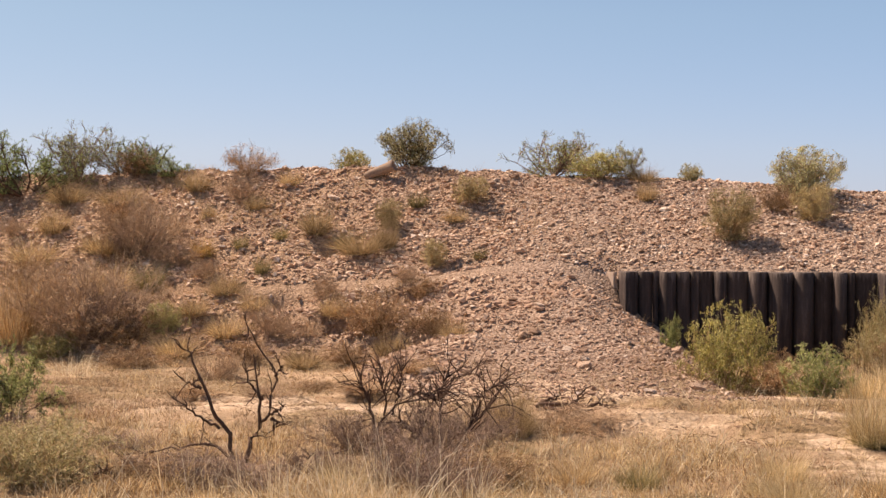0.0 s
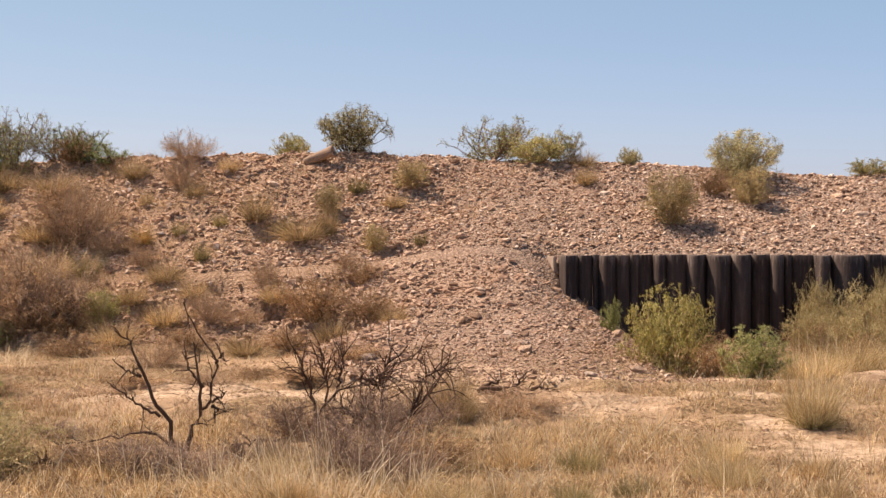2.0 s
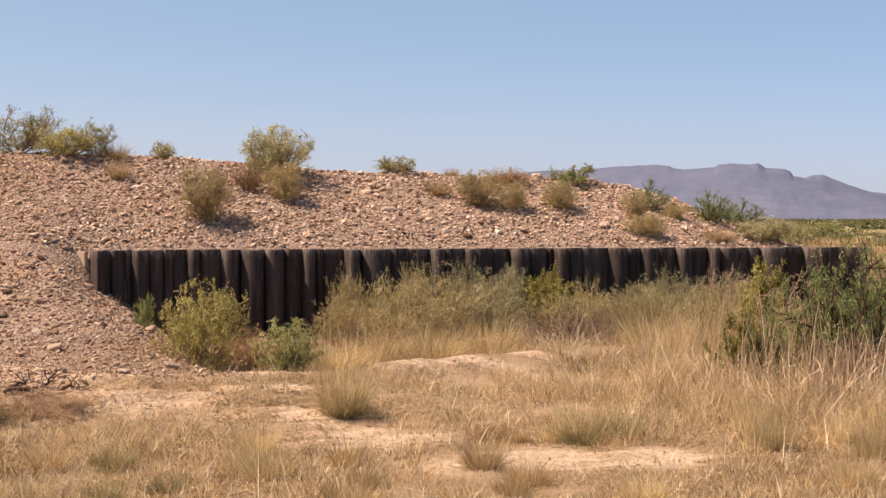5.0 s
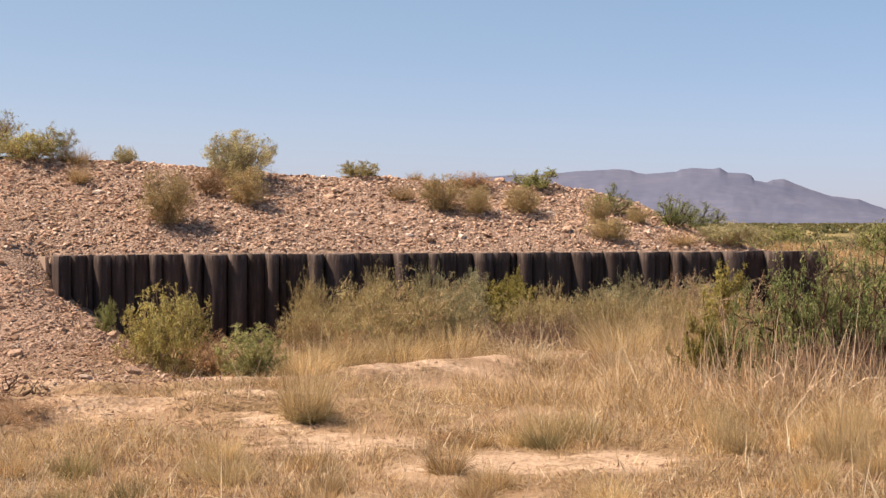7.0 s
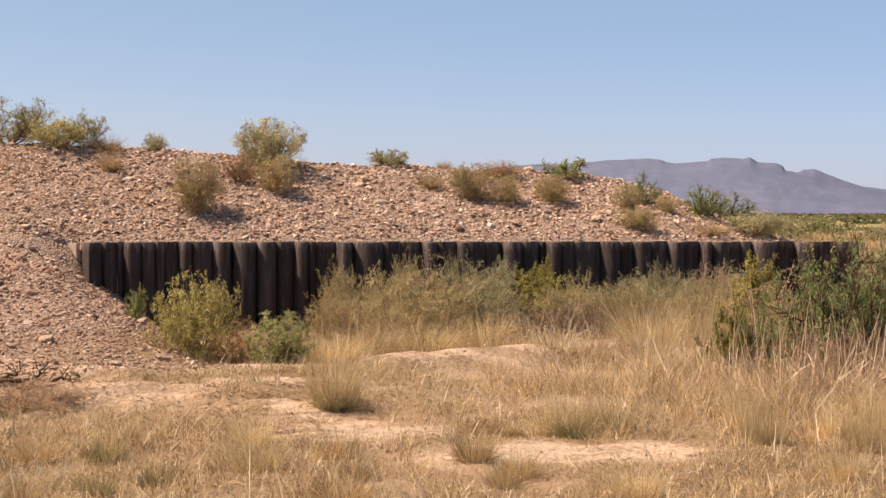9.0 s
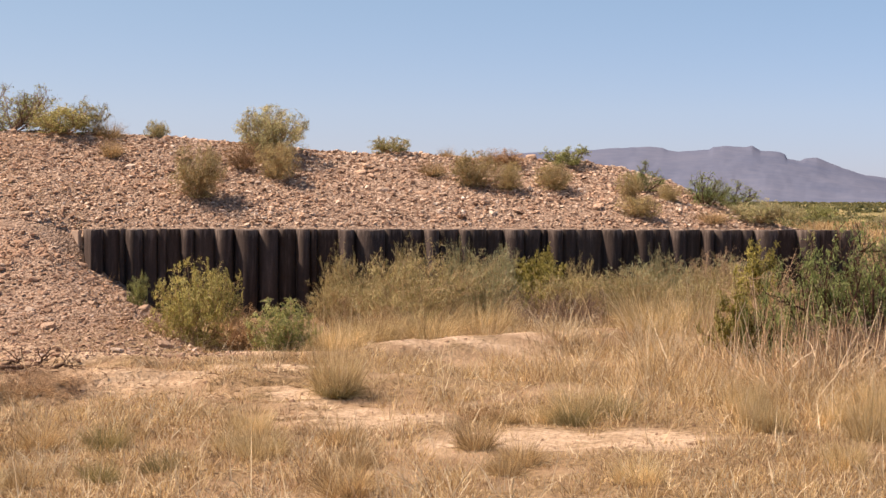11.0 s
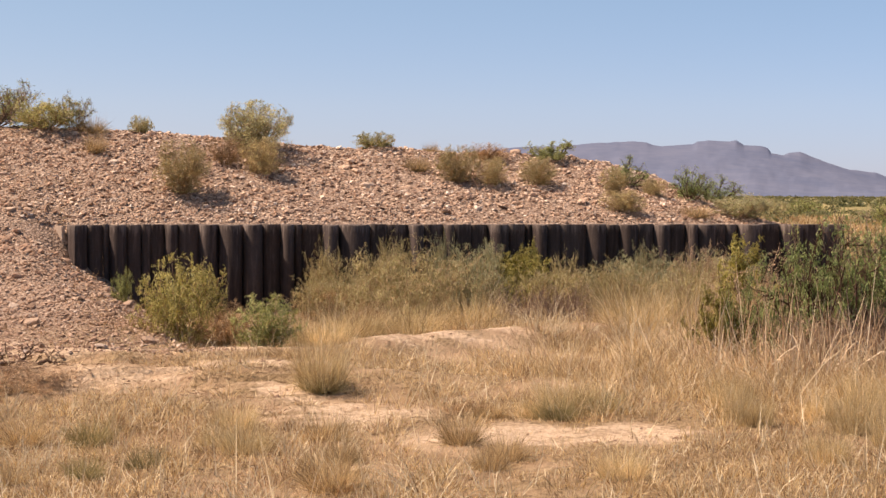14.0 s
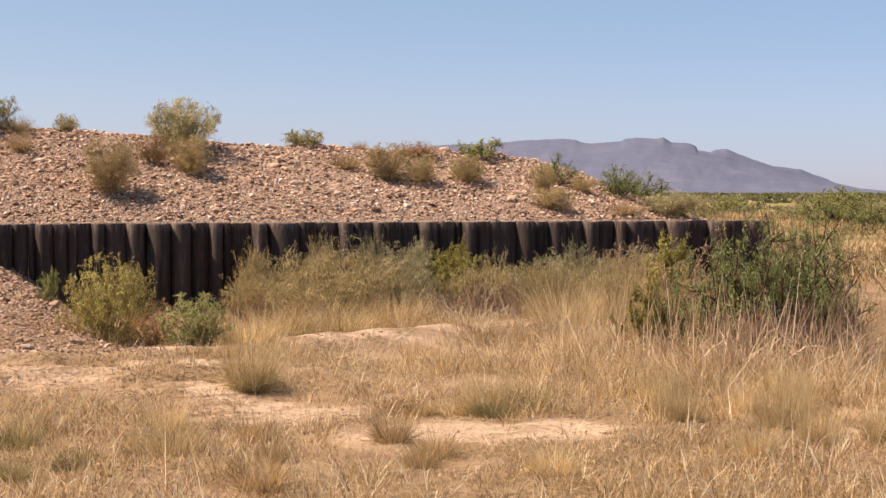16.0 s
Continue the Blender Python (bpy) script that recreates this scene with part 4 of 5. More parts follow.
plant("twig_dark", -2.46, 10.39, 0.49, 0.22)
plant("tuft", -8.10, 21.06, 1.01, 0.50)
plant("twig", -8.34, 19.95, 1.36, 1.12)
plant("rusty", -9.24, 21.04, 1.02, 0.59)
plant("rusty", -7.26, 19.64, 0.86, 0.55)
plant("tuft", -8.57, 22.05, 0.71, 0.40)
plant("rusty", -8.55, 22.83, 0.82, 0.50)
plant("twig", -7.32, 21.87, 0.61, 0.39)
plant("tuft", -9.59, 21.83, 0.88, 0.44)
plant("tuft", -6.26, 21.01, 0.58, 0.33)
plant("tuft", -5.72, 20.60, 0.49, 0.29)
plant("twig", -4.84, 19.74, 0.54, 0.34)
plant("rusty", -3.94, 18.83, 0.66, 0.29)
plant("tuft", -4.55, 18.88, 0.67, 0.30)
plant("tuft", -6.47, 19.33, 0.77, 0.35)
plant("rusty", -5.38, 19.12, 0.68, 0.33)
plant("tuft", -4.48, 20.23, 0.47, 0.32)
plant("tuft_green", -4.77, 22.34, 0.35, 0.26)
plant("twig", -3.57, 21.04, 0.33, 0.28)
plant("tuft", -6.57, 20.39, 0.48, 0.29)
plant("tuft_green", -2.57, 21.61, 0.25, 0.18)
plant("tuft", -2.64, 19.08, 0.44, 0.25)
plant("greasewood", -8.19, 19.29, 0.62, 0.39)
plant("mesquite_small", -7.13, 14.81, 0.78, 0.78)
plant("stalks", 6.03, 13.16, 0.98, 0.77)
plant("stalks", 6.56, 12.55, 1.01, 0.79)
plant("stalks", 7.32, 12.42, 0.85, 0.69)
plant("twig", -0.81, 13.20, 0.68, 0.20)
plant("rusty", -5.26, 13.11, 0.68, 0.12)
plant("twig", -5.07, 14.29, 0.63, 0.14)
plant("rusty", -3.78, 16.23, 0.76, 0.15)
plant("twig", -3.93, 14.83, 0.58, 0.15)
plant("rusty", -4.69, 14.65, 0.64, 0.14)
plant("rusty", -3.01, 15.27, 0.65, 0.14)
plant("twig", -0.58, 13.33, 0.66, 0.15)
plant("rusty", -0.77, 12.72, 0.58, 0.12)
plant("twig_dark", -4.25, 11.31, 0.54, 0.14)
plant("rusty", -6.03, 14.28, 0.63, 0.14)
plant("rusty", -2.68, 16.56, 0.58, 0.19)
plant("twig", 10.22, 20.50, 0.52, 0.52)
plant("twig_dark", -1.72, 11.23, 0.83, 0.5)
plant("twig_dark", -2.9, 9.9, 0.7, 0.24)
plant("stalks", 5.99, 13.20, 0.82, 0.6)
plant("stalks", 6.28, 12.45, 1.05, 0.78)
plant("stalks", 6.97, 12.3, 0.98, 0.6)
plant("stalks", 6.58, 12.35, 0.88, 0.55)
plant("stalks", 5.96, 12.62, 0.84, 0.63)
plant("stalks", 7.42, 12.59, 0.76, 0.81)
plant("twig", 7.00, 13.51, 0.91, 0.63)
plant("twig_dark", 7.30, 13.36, 0.85, 0.57)
plant("mesquite", 40.29, 67.95, 3.50, 1.81)
plant("mesquite", 38.51, 61.43, 2.92, 1.33)
plant("tuft_pale", 4.81, 16.01, 0.83, 0.48)
plant("tuft_pale", 5.98, 16.06, 0.91, 0.52)

for x, y, w, h in ((2.9, 17.3, 0.9, 0.42), (3.6, 17.5, 0.9, 0.45), (4.5, 18.2, 0.9, 0.5), (2.3, 16.3, 0.8, 0.45), (6.6, 18.0, 1.0, 0.6), (7.3, 18.4, 1.0, 0.65), (6.3, 16.9, 0.9, 0.6), (7.0, 17.0, 0.9, 0.7)):
    plant("tuft_straw", x, y, w, h)
plant("twig_dark", 5.3, 18.9, 0.7, 0.5)
plant("weed", 6.7, 18.9, 0.9, 0.75)
plant("weed", 7.6, 17.9, 0.9, 0.85)
plant("weed", 2.75, 19.2, 0.7, 0.62)
plant("mesquite_yellow", 5.75, 19.9, 0.7, 0.8)
for kind, x, y, w, h in (("weed_grey", 4.62, 20.35, 0.34, 1.12), ("weed", 3.9, 20.3, 0.4, 1.12), ("weed_grey", 5.35, 20.4, 0.32, 1.05), ("mesquite_yellow", 5.95, 20.5, 0.42, 0.98), ("weed", 6.45, 20.4, 0.4, 0.85), ("weed_grey", 7.7, 20.5, 0.36, 1.0), ("weed", 2.95, 20.45, 0.4, 0.98)):
    plant(kind, x, y, w, h)
for x, y, w, h in ((2.35, 16.8, 0.6, 0.4), (2.65, 17.6, 0.7, 0.5), (2.2, 17.4, 0.5, 0.45), (5.9, 17.4, 0.7, 0.5), (6.7, 16.4, 0.7, 0.6), (7.3, 16.0, 0.7, 0.6)):
    plant("stalks", x, y, w, h)
# golden clumps with dark bases at the edge of the sand
plant("tuft_straw", 1.78, 12.45, 0.52, 0.56)
plant("tuft_green", 1.78, 12.38, 0.42, 0.14)
plant("tuft_green", 3.34, 10.75, 0.4, 0.2)
plant("tuft_straw", 3.5, 11.05, 0.5, 0.36)
plant("tuft_green", 3.75, 10.95, 0.4, 0.24)
plant("tuft", 2.35, 9.75, 0.36, 0.27)
plant("tuft", 2.9, 10.95, 0.3, 0.14)
plant("rusty", 2.7, 11.05, 0.34, 0.14)
# bunch grass of the near flat, grown close together
tuft_rng = random.Random(91)
for i in range(46):
    x, y = tuft_rng.uniform(-2.6, 6.8), tuft_rng.uniform(8.3, 11.2)
    if float(bare(np.array(x), np.array(y))) < 0.25:
        grown = tuft_rng.uniform(0.7, 1.2)
        plant("tuft_straw" if x > 3.0 else ("tuft", "tuft_straw", "tuft", "tuft_green", "tuft_straw")[i % 5], x, y, 0.34 * grown, (0.22 + 0.1 * (x > 3.5)) * grown)
# the big mesquite thicket by the wall's far end
plant("mesquite_frond", 6.6, 14.1, 0.6, 1.0)
plant("mesquite_frond", 7.0, 13.75, 0.95, 1.45)
plant("mesquite_frond", 7.45, 13.6, 1.0, 1.42)
plant("mesquite_frond", 7.95, 13.95, 0.8, 1.25)
plant("mesquite_bare", 7.5, 14.3, 1.1, 1.45)
plant("mesquite_yellow", 6.3, 14.5, 0.55, 0.72)
plant("twig_dark", 7.6, 13.1, 1.0, 0.75)
plant("twig_dark", 7.2, 13.2, 1.0, 0.6)
# the feathery green and grass at the brushy end
plant("weed", -4.25, 9.75, 0.9, 0.42)
plant("weed", -4.6, 10.3, 0.8, 0.45)
plant("tuft_pale", -7.3, 17.9, 0.6, 0.3)


# ---- dead mesquite skeletons in the foreground ----
def skeleton_shrub(x, y, trunks, seed, label, twig_len=0.22, shoots=5, stout=1.0):
    rng = np.random.default_rng(seed)
    root = new("dead_mesquite")
    root.matrix_basis = pose(x, y, float(terrain(x, y)) - 0.02)
    for points in trunks:
        line = np.array(points, float)
        t = np.linspace(0, len(line) - 1, 14)
        i = np.minimum(t.astype(int), len(line) - 2)
        fine = line[i] + (line[i + 1] - line[i]) * (t - i)[:, None] + rng.normal(size=(14, 3)) * 0.008
        main = fine[None]
        b = grow(rng, main, shoots, twig_len, 0.7, 5, 0.25, 0.22)
        c = grow(rng, b, 2, twig_len * 0.5, 0.7, 3, 0.3)
        limb = part("limb", mesh_from("limb", *tubes(main, taper(main, *((0.021 * stout, 0.005) if points[0][2] < 0.0 else (0.013 * stout, 0.0035))), 7), M_BARK, True), root)
        part("twig_spray", mesh_from("twig_spray", *joined([tubes(b, taper(b, 0.006, 0.0028), 4), tubes(c, taper(c, 0.003, 0.0016), 3)]), M_BARK), limb, kind="stuff")
    tagged(root, label, "dead shrub")


skeleton_shrub(-3.10, 10.75, [
    [(-0.03, 0.0, -0.03), (-0.06, 0.05, 0.1), (-0.13, 0.03, 0.32), (-0.19, -0.03, 0.38), (-0.25, -0.04, 0.56), (-0.34, 0.01, 0.72), (-0.4, 0.05, 0.85), (-0.49, 0.02, 0.92)],
    [(-0.16, 0.03, 0.28), (-0.29, -0.01, 0.35), (-0.4, -0.05, 0.44), (-0.54, -0.01, 0.51)],
    [(-0.29, -0.03, 0.59), (-0.42, -0.04, 0.63)],
    [(0.05, 0.0, -0.03), (0.09, 0.05, 0.17), (0.15, 0.03, 0.3), (0.18, -0.03, 0.48), (0.15, -0.04, 0.63), (0.1, 0.01, 0.84)],
    [(0.15, 0.03, 0.33), (0.24, -0.01, 0.39), (0.27, -0.05, 0.55), (0.29, -0.01, 0.69), (0.19, 0.04, 0.81), (0.1, 0.04, 0.96), (0.03, -0.02, 1.14)],
    [(0.29, -0.03, 0.69), (0.34, -0.03, 0.77)],
    [(0.18, 0.0, 0.5), (0.08, 0.05, 0.61), (0.02, 0.02, 0.76)],
    [(0.24, 0.03, 0.39), (0.35, -0.01, 0.45)],
    [(0.25, -0.03, 0.37), (0.29, -0.03, 0.35), (0.26, 0.03, 0.22)],
    [(-0.03, 0.0, 0.0), (-0.17, 0.05, 0.14), (-0.35, 0.02, 0.15), (-0.58, -0.04, 0.11), (-0.95, -0.04, 0.05)],
    [(-0.08, -0.1, 0.02), (-0.26, -0.2, 0.07), (-0.45, -0.25, 0.1), (-0.61, -0.25, 0.08), (-0.7, -0.2, 0.03)],
    [(-0.65, -0.03, 0.1), (-0.75, -0.23, 0.06), (-0.79, -0.3, 0.03)],
    [(0.3, 0.3, 0.03), (0.5, 0.32, 0.05), (0.72, 0.3, 0.08)],
], 3, "dead mesquite skeleton with forked dark bare limbs", 0.12, 5)
skeleton_shrub(-3.65, 9.9, [
    [(0.0, 0.0, 0.0), (-0.18, 0.05, 0.06), (-0.37, 0.03, 0.07), (-0.55, 0.0, 0.03)],
    [(-0.1, 0.0, 0.05), (-0.15, -0.1, 0.1), (-0.3, -0.2, 0.04)],
], 4, "fallen dark dead branch lying in dry grass", 0.12, 4, 1.5)
skeleton_shrub(-2.03, 11.7, [
    [(-0.23, 0.0, -0.03), (-0.22, 0.05, 0.18), (-0.25, 0.03, 0.38), (-0.3, -0.03, 0.51), (-0.33, -0.04, 0.63)],
    [(-0.22, 0.03, 0.15), (-0.14, -0.01, 0.28), (-0.0, -0.05, 0.39), (0.17, -0.01, 0.44), (0.33, 0.04, 0.54), (0.48, 0.04, 0.63), (0.64, -0.02, 0.66)],
    [(0.17, -0.03, 0.44), (0.33, -0.04, 0.43)],
    [(0.08, 0.0, -0.03), (0.09, 0.05, 0.14), (0.03, 0.03, 0.22), (-0.01, -0.03, 0.27)],
    [(0.09, 0.03, 0.1), (0.15, -0.01, 0.14), (0.18, -0.05, 0.31)],
    [(0.29, -0.03, -0.03), (0.33, -0.03, 0.35), (0.34, 0.03, 0.5), (0.37, 0.05, 0.66)],
    [(-0.06, 0.0, 0.3), (-0.02, 0.05, 0.53), (-0.0, 0.02, 0.66)],
    [(-0.14, 0.03, 0.28), (-0.12, -0.01, 0.43), (-0.15, -0.05, 0.53), (-0.14, -0.01, 0.64)],
    [(0.48, -0.03, -0.03), (0.56, -0.03, 0.19), (0.64, 0.03, 0.32), (0.71, 0.05, 0.37)],
    [(0.56, 0.0, 0.23), (0.66, 0.05, 0.48), (0.81, 0.02, 0.59), (0.85, -0.04, 0.53)],
], 7, "spreading dead shrub of tangled dark branches", 0.26, 18, 0.8)
skeleton_shrub(-0.82, 13.95, [
    [(-0.29, 0.0, 0.02), (-0.19, 0.05, 0.07), (-0.07, 0.03, 0.12)],
    [(0.01, 0.03, 0.0), (0.07, -0.01, 0.07), (0.15, -0.05, 0.2)],
    [(-0.28, -0.03, 0.03), (0.03, -0.04, 0.05), (0.19, -0.1, 0.03), (0.4, -0.15, 0.03)],
    [(0.13, -0.1, 0.02), (0.29, -0.12, 0.07), (0.4, -0.15, 0.02)],
    [(-0.08, -0.3, 0.02), (0.03, -0.33, 0.04), (0.21, -0.38, 0.02)],
    [(-0.21, -0.3, 0.03), (-0.05, -0.4, 0.03), (0.13, -0.42, 0.02)],
], 9, "fallen dead branch lying on the sand", 0.14, 6, 2.0)
skeleton_shrub(7.3, 13.5, [
    [(0, 0, -0.03), (-0.1, -0.05, 0.4), (-0.2, -0.08, 0.75), (-0.3, -0.05, 1.05)],
    [(0.05, 0, 0.1), (0.1, -0.1, 0.5), (0.0, -0.12, 0.85), (0.12, -0.1, 1.16)],
    [(0.05, 0, 0.1), (0.3, -0.05, 0.45), (0.45, -0.1, 0.8), (0.7, -0.1, 1.02)],
    [(0, 0, 0.1), (-0.3, -0.1, 0.35), (-0.45, -0.1, 0.7)],
    [(0.1, 0, 0.1), (0.6, -0.1, 0.5), (0.9, -0.05, 0.9)],
], 11, "bare dark mesquite limbs standing in green foliage", 0.26, 8, 1.4)



# ---- stones of the berm ----
def stone_shape(rng, n_sub):
    bm = bmesh.new()
    if n_sub == 1:
        ends = [bm.verts.new([1.3 * s if k == i else 0.0 for k in range(3)]) for i in range(3) for s in (1, -1)]
        for k in range(8):
            bm.faces.new((ends[k & 1], ends[2 + (k >> 1 & 1)], ends[4 + (k >> 2)]))
        bmesh.ops.recalc_face_normals(bm, faces=bm.faces[:])
        bm.verts.index_update()
    else:
        bmesh.ops.create_icosphere(bm, subdivisions=n_sub, radius=1.0)
    v = np.array([p.co for p in bm.verts])
    f = np.array([[q.index for q in p.verts] for p in bm.faces])
    bm.free()
    v = v * (1 + rng.normal(size=(len(v), 1)) * (0.2 if n_sub == 1 else 0.13))
    if n_sub == 1:
        v = v + rng.normal(size=v.shape) * 0.2
        v = v @ np.array(Euler(rng.uniform(0, 6, 3)).to_matrix())
    for _ in range(4):
        d = unit(rng.normal(size=3))
        reach = rng.uniform(0.55, 0.85)
        over = np.maximum(v @ d - reach, 0)
        v = v - over[:, None] * d
    return v, f


def slope_spots(rng, n):
    """Random spots on the berm's stony face, its crest and the heap by the wall."""
    x, y = rng.uniform(-13, 11.4, n * 3), rng.uniform(15.1, 25.4, n * 3)
    z = terrain(x, y)
    dense = 0.8 + 1.5 * fbm(x, y, 1.3, 21) + 0.2 * step(-4.0, -1.5, x)
    bushy = 1 - 0.25 * step(-6.0, -8.5, x)
    keep = (z > 0.04 + 0.06 * step(-2, -3, x)) & (rng.uniform(0, 1, n * 3) < np.clip(dense * bushy, 0.1, 1)) & (np.abs(y - WALL_Y) > 0.12) & ~((x > 1.3) & (y < WALL_Y)) & ~((x > WALL_L) & (x < WALL_R) & (y > 20.85) & (y < WALL_Y))
    return x[keep][:n], y[keep][:n], z[keep][:n]


def build_gravel():
    rng = np.random.default_rng(8)
    x, y, z = slope_spots(rng, 92000)
    size = np.clip(0.0088 * rng.uniform(0.02, 1, len(x)) ** -0.5, 0.0075, 0.038) * np.where(x < -2.2, 1.35, np.where(y < WALL_Y, 0.85, 1.0))
    turn, pieces = rng.uniform(0, 2 * np.pi, len(x)), []
    for k in range(12):
        v, f = stone_shape(rng, 1)
        pick = np.arange(k, len(x), 12)
        s, c, n = size[pick][:, None], np.cos(turn[pick])[:, None], len(pick)
        sn = np.sin(turn[pick])[:, None]
        w = v[None] * np.stack([rng.uniform(0.9, 1.6, n), np.ones(n), rng.uniform(0.5, 0.95, n)], -1)[:, None] * s[:, None]
        w = np.stack([w[..., 0] * c - w[..., 1] * sn + x[pick][:, None], w[..., 0] * sn + w[..., 1] * c + y[pick][:, None], w[..., 2] + (z[pick] + size[pick] * 0.25)[:, None]], -1)
        pieces.append((w.reshape(-1, 3), (f[None] + (np.arange(n) * len(v))[:, None, None]).reshape(-1, 3)))
    ob = new("gravel", mesh_from("gravel", *joined(pieces), M_STONE))
    tagged(ob, "loose pinkish-brown gravel and broken stones covering the berm", "gravel", kind="stuff")


def build_stones():
    rng = np.random.default_rng(15)
    meshes = []
    for _ in range(8):
        v, f = stone_shape(rng, 2)
        meshes.append(mesh_from("stone", v, f, M_STONE))
    x, y, z = slope_spots(rng, 290)
    for i in range(len(x)):
        s = 0.03 + 0.055 * rng.uniform() ** 2
        ob = new("stone", meshes[i % 8])
        ob.matrix_basis = pose(x[i], y[i], z[i] + s * 0.25, rng.uniform(-15, 15), rng.uniform(-15, 15), rng.uniform(0, 360)) @ Matrix.Diagonal((s * rng.uniform(1, 1.5), s, s * rng.uniform(0.5, 0.8), 1))
        tagged(ob, "angular pinkish-brown stone lying on the berm", "stone", "stones on the berm")


def build_clods():
    rng = np.random.default_rng(23)
    meshes = []
    for _ in range(5):
        v, f = stone_shape(rng, 2)
        meshes.append(mesh_from("soil_clod", v, f, M_CLOD))
    for i in range(190):
        x, y, s = rng.normal(-1.5, 0.8), rng.normal(20.0, 0.75), 0.02 + 0.045 * rng.uniform() ** 2
        if y > 20.95 or (x > WALL_L - 0.2 and y > 20.7):
            continue
        ob = new("soil_clod", meshes[i % 5])
        ob.matrix_basis = pose(x, y, float(terrain(x, y)) + s * 0.25, rng.uniform(-20, 20), rng.uniform(-20, 20), rng.uniform(0, 360)) @ Matrix.Diagonal((s * rng.uniform(1, 1.5), s, s * rng.uniform(0.55, 0.85), 1))
        tagged(ob, "crumbly pinkish clod of dug soil on the heap", "clod", "clods on the heap")


def build_crumbs():
    rng = np.random.default_rng(29)
    n = 9000
    x, y = rng.uniform(-7, 10, n), rng.uniform(9.6, 17.2, n)
    keep = (bare(x, y) * rng.uniform(0.4, 1.2, n) + 1.5 * fbm(x, y, 0.6, 39) > 0.45) & (terrain(x, y) < 0.3)
    x, y = x[keep], y[keep]
    n, (v, f) = len(x), stone_shape(rng, 1)
    size = np.clip(0.006 * rng.uniform(0.03, 1, n) ** -0.5, 0.005, 0.026)
    w = v[None] * rng.uniform(0.6, 1.5, (n, 1, 3)) * size[:, None, None] * (1, 1, 0.6) + np.stack([x, y, terrain(x, y)], -1)[:, None]
    ob = new("soil_crumbs", mesh_from("soil_crumbs", w.reshape(-1, 3), (f[None] + (np.arange(n) * len(v))[:, None, None]).reshape(-1, 3), M_CLOD))
    tagged(ob, "small crumbs of dry soil scattered over open sand", "soil", kind="stuff")


build_crumbs()
build_gravel()
build_stones()
build_clods()


# ---- dry grass of the flat ----
def build_grass(name, label, mat, count, seed, near, far, tall, dense, per=16, thick=0.0048):
    """Blades in small clumps over the visible part of the flat."""
    rng = np.random.default_rng(seed)
    n = count * 8 // per
    r = np.sqrt(rng.uniform(near**2, far**2, n))
    a = np.radians(rng.uniform(-27.5, 36, n))
    x, y = r * np.sin(a), r * np.cos(a)
    keep = rng.uniform(0, 1, n) < dense(x, y, terrain(x, y))
    cx, cy = x[keep][: count // per], y[keep][: count // per]
    vigour = np.repeat(rng.uniform(0.55, 1.25, len(cx)), per)
    cx, cy = np.repeat(cx, per), np.repeat(cy, per)
    n = len(cx)
    ang, off = rng.uniform(0, 2 * np.pi, n), np.sqrt(rng.uniform(0, 1, n)) * 0.09
    x, y = cx + np.cos(ang) * off, cy + np.sin(ang) * off
    z = terrain(x, y)
    lean = off / 0.09 * 0.38 + np.abs(rng.normal(size=n)) * 0.27
    d = np.stack([np.cos(ang) * np.sin(lean), np.sin(ang) * np.sin(lean), np.cos(lean)], -1)
    d = unit(d + rng.normal(size=(n, 3)) * 0.12)
    length = tall(x, y) * vigour * rng.uniform(0.4, 1.15, n) * np.clip(1.0 + 2.2 * fbm(x, y, 0.4, seed + 7), 0.45, 1.7)
    root, bend, wide = np.stack([x, y, z - 0.01], -1), rng.uniform(0.0, 0.75, n), thick * rng.uniform(0.6, 1.4, n)
    close = np.hypot(x, y) < 12.5
    v, f = joined([blades(rng, root[some], d[some], length[some], bend[some], wide[some], segs) for some, segs in ((close, 2), (~close, 1))])
    tagged(new(name, mesh_from(name, v, f, mat)), label, "grass", kind="stuff")


def build_litter():
    rng = np.random.default_rng(61)
    n = 15000
    r, a = np.sqrt(rng.uniform(9.0**2, 19**2, n)), np.radians(rng.uniform(-27, 36, n))
    x, y = r * np.sin(a), r * np.cos(a)
    keep = (fbm(x, y, 0.9, 63) > -0.05) & (terrain(x, y) < 0.25) & (bare(x, y) * (x > 1.2) < 0.6) & ((x < 2.0) | (rng.uniform(size=n) < 0.35))
    x, y = x[keep], y[keep]
    n = len(x)
    ang = rng.uniform(0, 2 * np.pi, n)
    head = np.stack([np.cos(ang), 0.6 * np.sin(ang), rng.uniform(0, 0.12, n)], -1)
    lines = limbs(rng, np.stack([x, y, terrain(x, y) + 0.008], -1), head, rng.uniform(0.02, 0.1, n), n, 3, 0.25)
    ob = new("twig_litter", mesh_from("twig_litter", *tubes(lines, taper(lines, 0.004, 0.002), 3), M_LITTER))
    tagged(ob, "brown twigs and plant litter scattered on the sand", "litter", kind="stuff")


build_grass("dry_grass", "dense straw-coloured dry grass over the sandy flat", M_STRAW, 120000, 41, 6.3, 21.0, field_tall, field)
build_grass("pale_grass", "pale bleached grass stems scattered through the flat", M_PALE, 15000, 42, 6.3, 20.0, lambda x, y: field_tall(x, y) * 1.6, field, 4, 0.006)
build_grass("brown_grass", "rust-brown short dead grass on the flat", M_RUSTY, 95000, 43, 6.3, 20.5, lambda x, y: field_tall(x, y) * 0.62, lambda x, y, z: np.clip(0.3 + 2.8 * fbm(x, y, 0.9, 33) + 0.35 * step(0, -3, x) + 0.4 * step(12.4, 10.8, y) + 0.35 * step(2.6, 0.8, x) * step(12.2, 11.0, y), 0.02, 1) * (1 - 0.97 * bare(x, y)) * (z < 0.3))
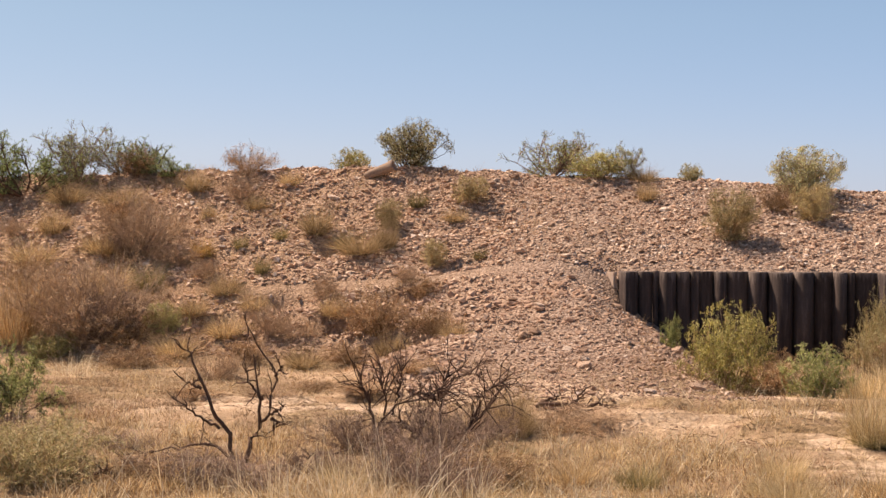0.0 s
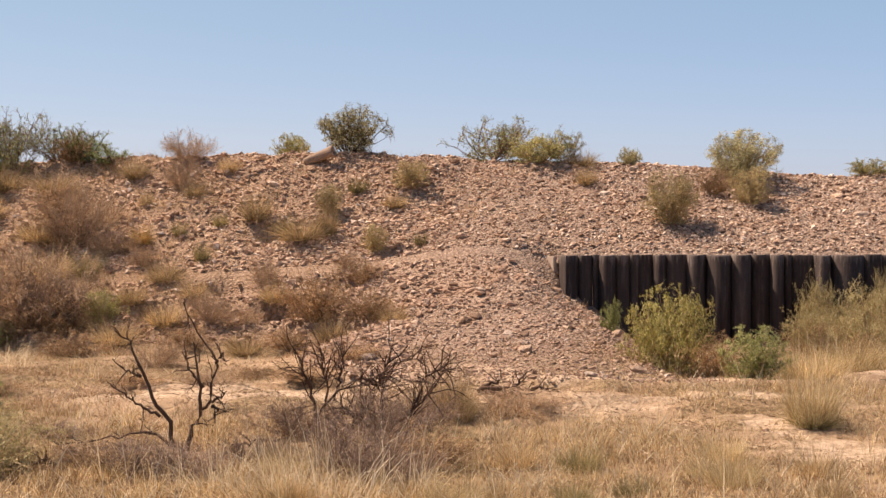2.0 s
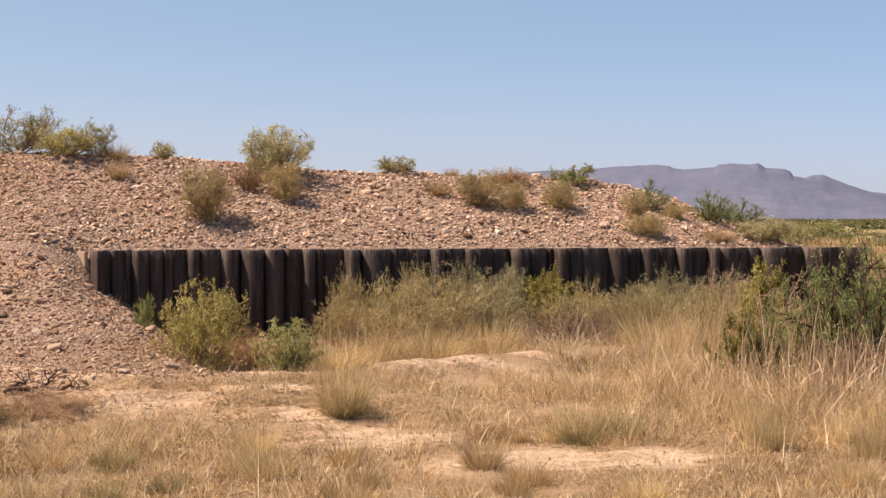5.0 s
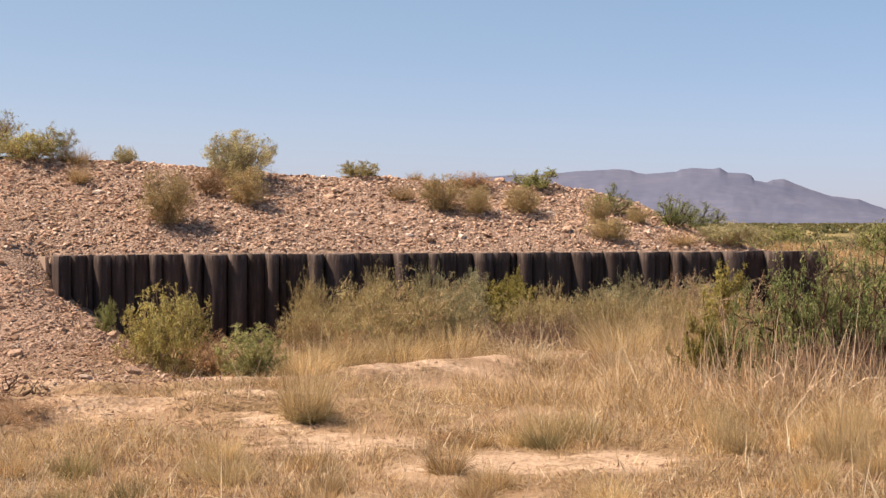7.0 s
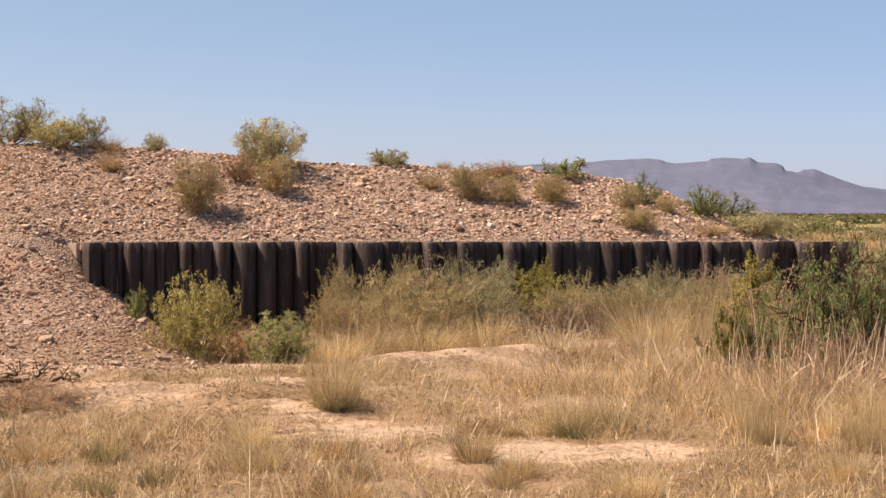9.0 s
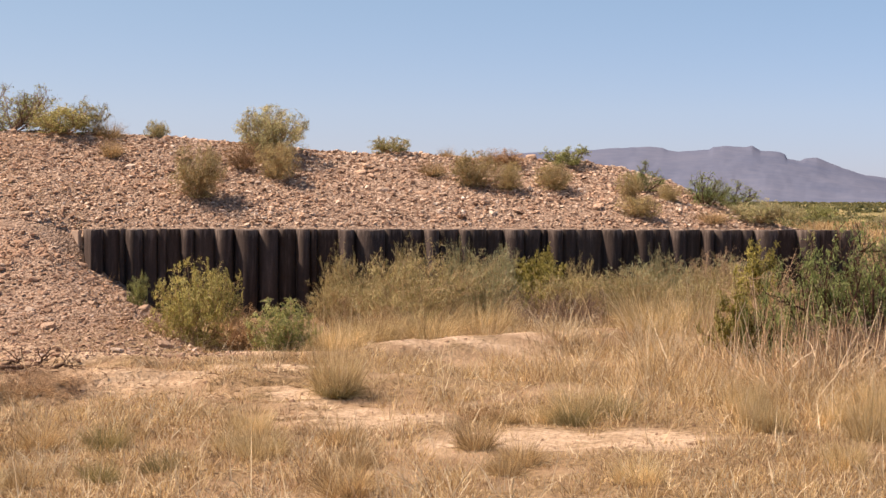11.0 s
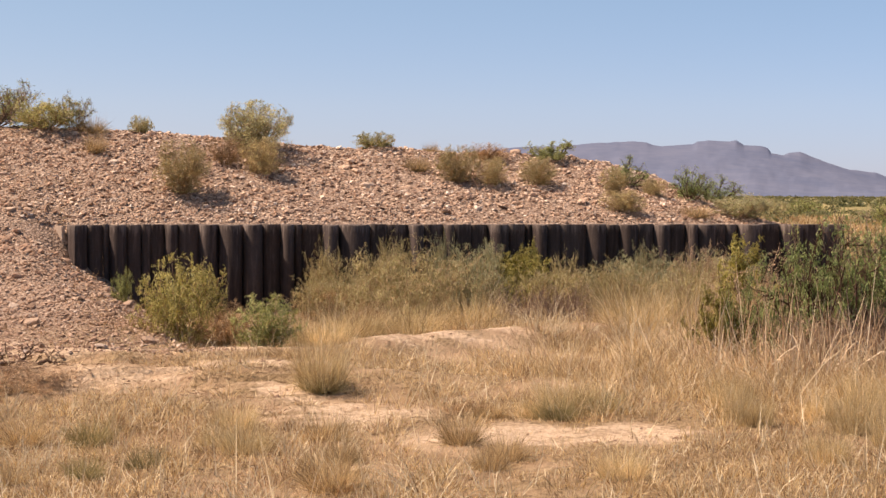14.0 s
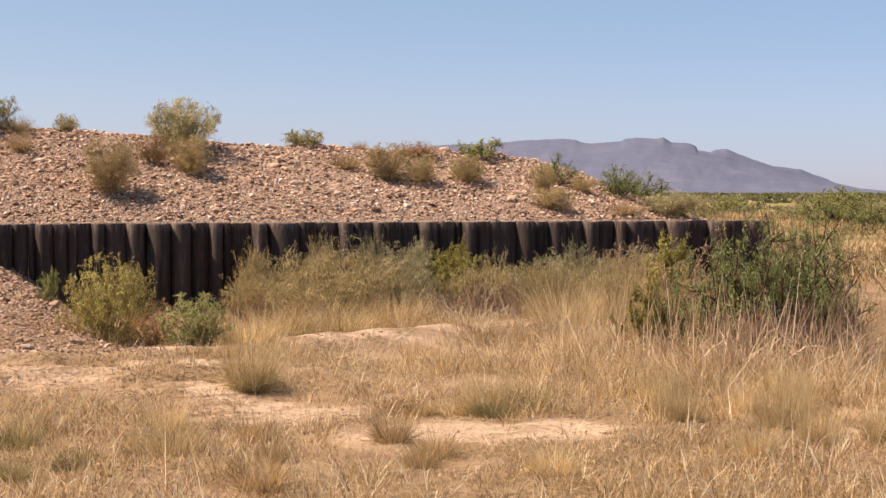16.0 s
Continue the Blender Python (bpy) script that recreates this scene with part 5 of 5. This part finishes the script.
build_grass("slope_grass", "thin dry grass between stones at the slope foot", M_OLIVE_STRAW, 42000, 44, 16.0, 25.5, lambda x, y: 0.12 + 0.08 * step(-4, -8, x), lambda x, y, z: np.clip(2.4 * fbm(x, y, 0.8, 34) - 0.12 + 0.45 * step(-2, -7, x), 0.0, 1) * (z > 0.1) * (x < 1.5))
build_grass("slope_weeds", "rust-brown dead weeds over the berm's brushy end", M_RUSTY, 22000, 45, 16.0, 25.5, lambda x, y: 0.16 + 0 * x, lambda x, y, z: np.clip(2.6 * fbm(x, y, 1.1, 35) - 0.1 + 0.4 * step(-4, -8, x), 0.0, 1) * (z > 0.02) * (x < 0))
build_litter()


# ---- scrub of the far plain ----
def build_far_scrub():
    rng = np.random.default_rng(77)
    spots, sizes = [], []
    for near, far, n, low, high in ((27, 60, 70, 0.3, 0.7), (60, 160, 170, 0.5, 1.0), (160, 600, 700, 0.8, 1.7), (600, 1500, 800, 1.6, 2.6)):
        r = np.sqrt(rng.uniform(near**2, far**2, n))
        a = np.radians(rng.uniform(14, 38, n))
        spots.append(np.stack([r * np.sin(a), r * np.cos(a)], -1))
        sizes.append(rng.uniform(low, high, n))
    spots, sizes = np.concatenate(spots), np.concatenate(sizes)
    keep = ~((spots[:, 0] < 12.5) & (spots[:, 1] < 33))
    spots, sizes = spots[keep], sizes[keep]
    pieces = []
    for (x, y), s in zip(spots, sizes):
        n = 420 if y < 70 else 160 if y < 200 else 70
        p = unit(rng.normal(size=(n, 3))) * rng.uniform(0.35, 1, (n, 1)) ** 0.5 * (1 + 0.35 * np.sin(rng.uniform(0, 6, (n, 1)) * 3))
        p = np.abs(p * (0.95, 0.95, 0.55)) * np.where(rng.uniform(size=(n, 3)) < 0.5, -1, 1) * (1, 1, 1)
        p[:, 2] = np.abs(p[:, 2])
        at = p * s + np.array([x, y, float(terrain(x, y))])
        pieces.append(leaves(rng, at, s * (0.1 if n > 200 else 0.2 if n > 100 else 0.42), 0.6))
    ob = new("far_scrub", mesh_from("far_scrub", *joined(pieces), M_FAR))
    tagged(ob, "dark green scrub and low trees across the far plain", "scrub", kind="stuff")
    rng = np.random.default_rng(78)
    n = 26000
    r = np.sqrt(rng.uniform(26**2, 110**2, n))
    a = np.radians(rng.uniform(15, 37, n))
    x, y = r * np.sin(a), r * np.cos(a)
    d = unit(np.stack([rng.normal(size=n) * 0.35, rng.normal(size=n) * 0.35, np.ones(n)], -1))
    keep = (fbm(x, y, 7.0, 51) > -0.12) & ~((x < 12.5) & (y < 33))
    x, y, d = x[keep], y[keep], d[keep]
    v, f = blades(rng, np.stack([x, y, terrain(x, y)], -1), d, rng.uniform(0.2, 0.55, len(x)), rng.uniform(0, 0.3, len(x)), rng.uniform(0.01, 0.03, len(x)) * (1 + y / 40), 2)
    tagged(new("far_grass", mesh_from("far_grass", v, f, M_REED)), "dry yellow grass on the plain beyond the wall", "grass", kind="stuff")


build_far_scrub()
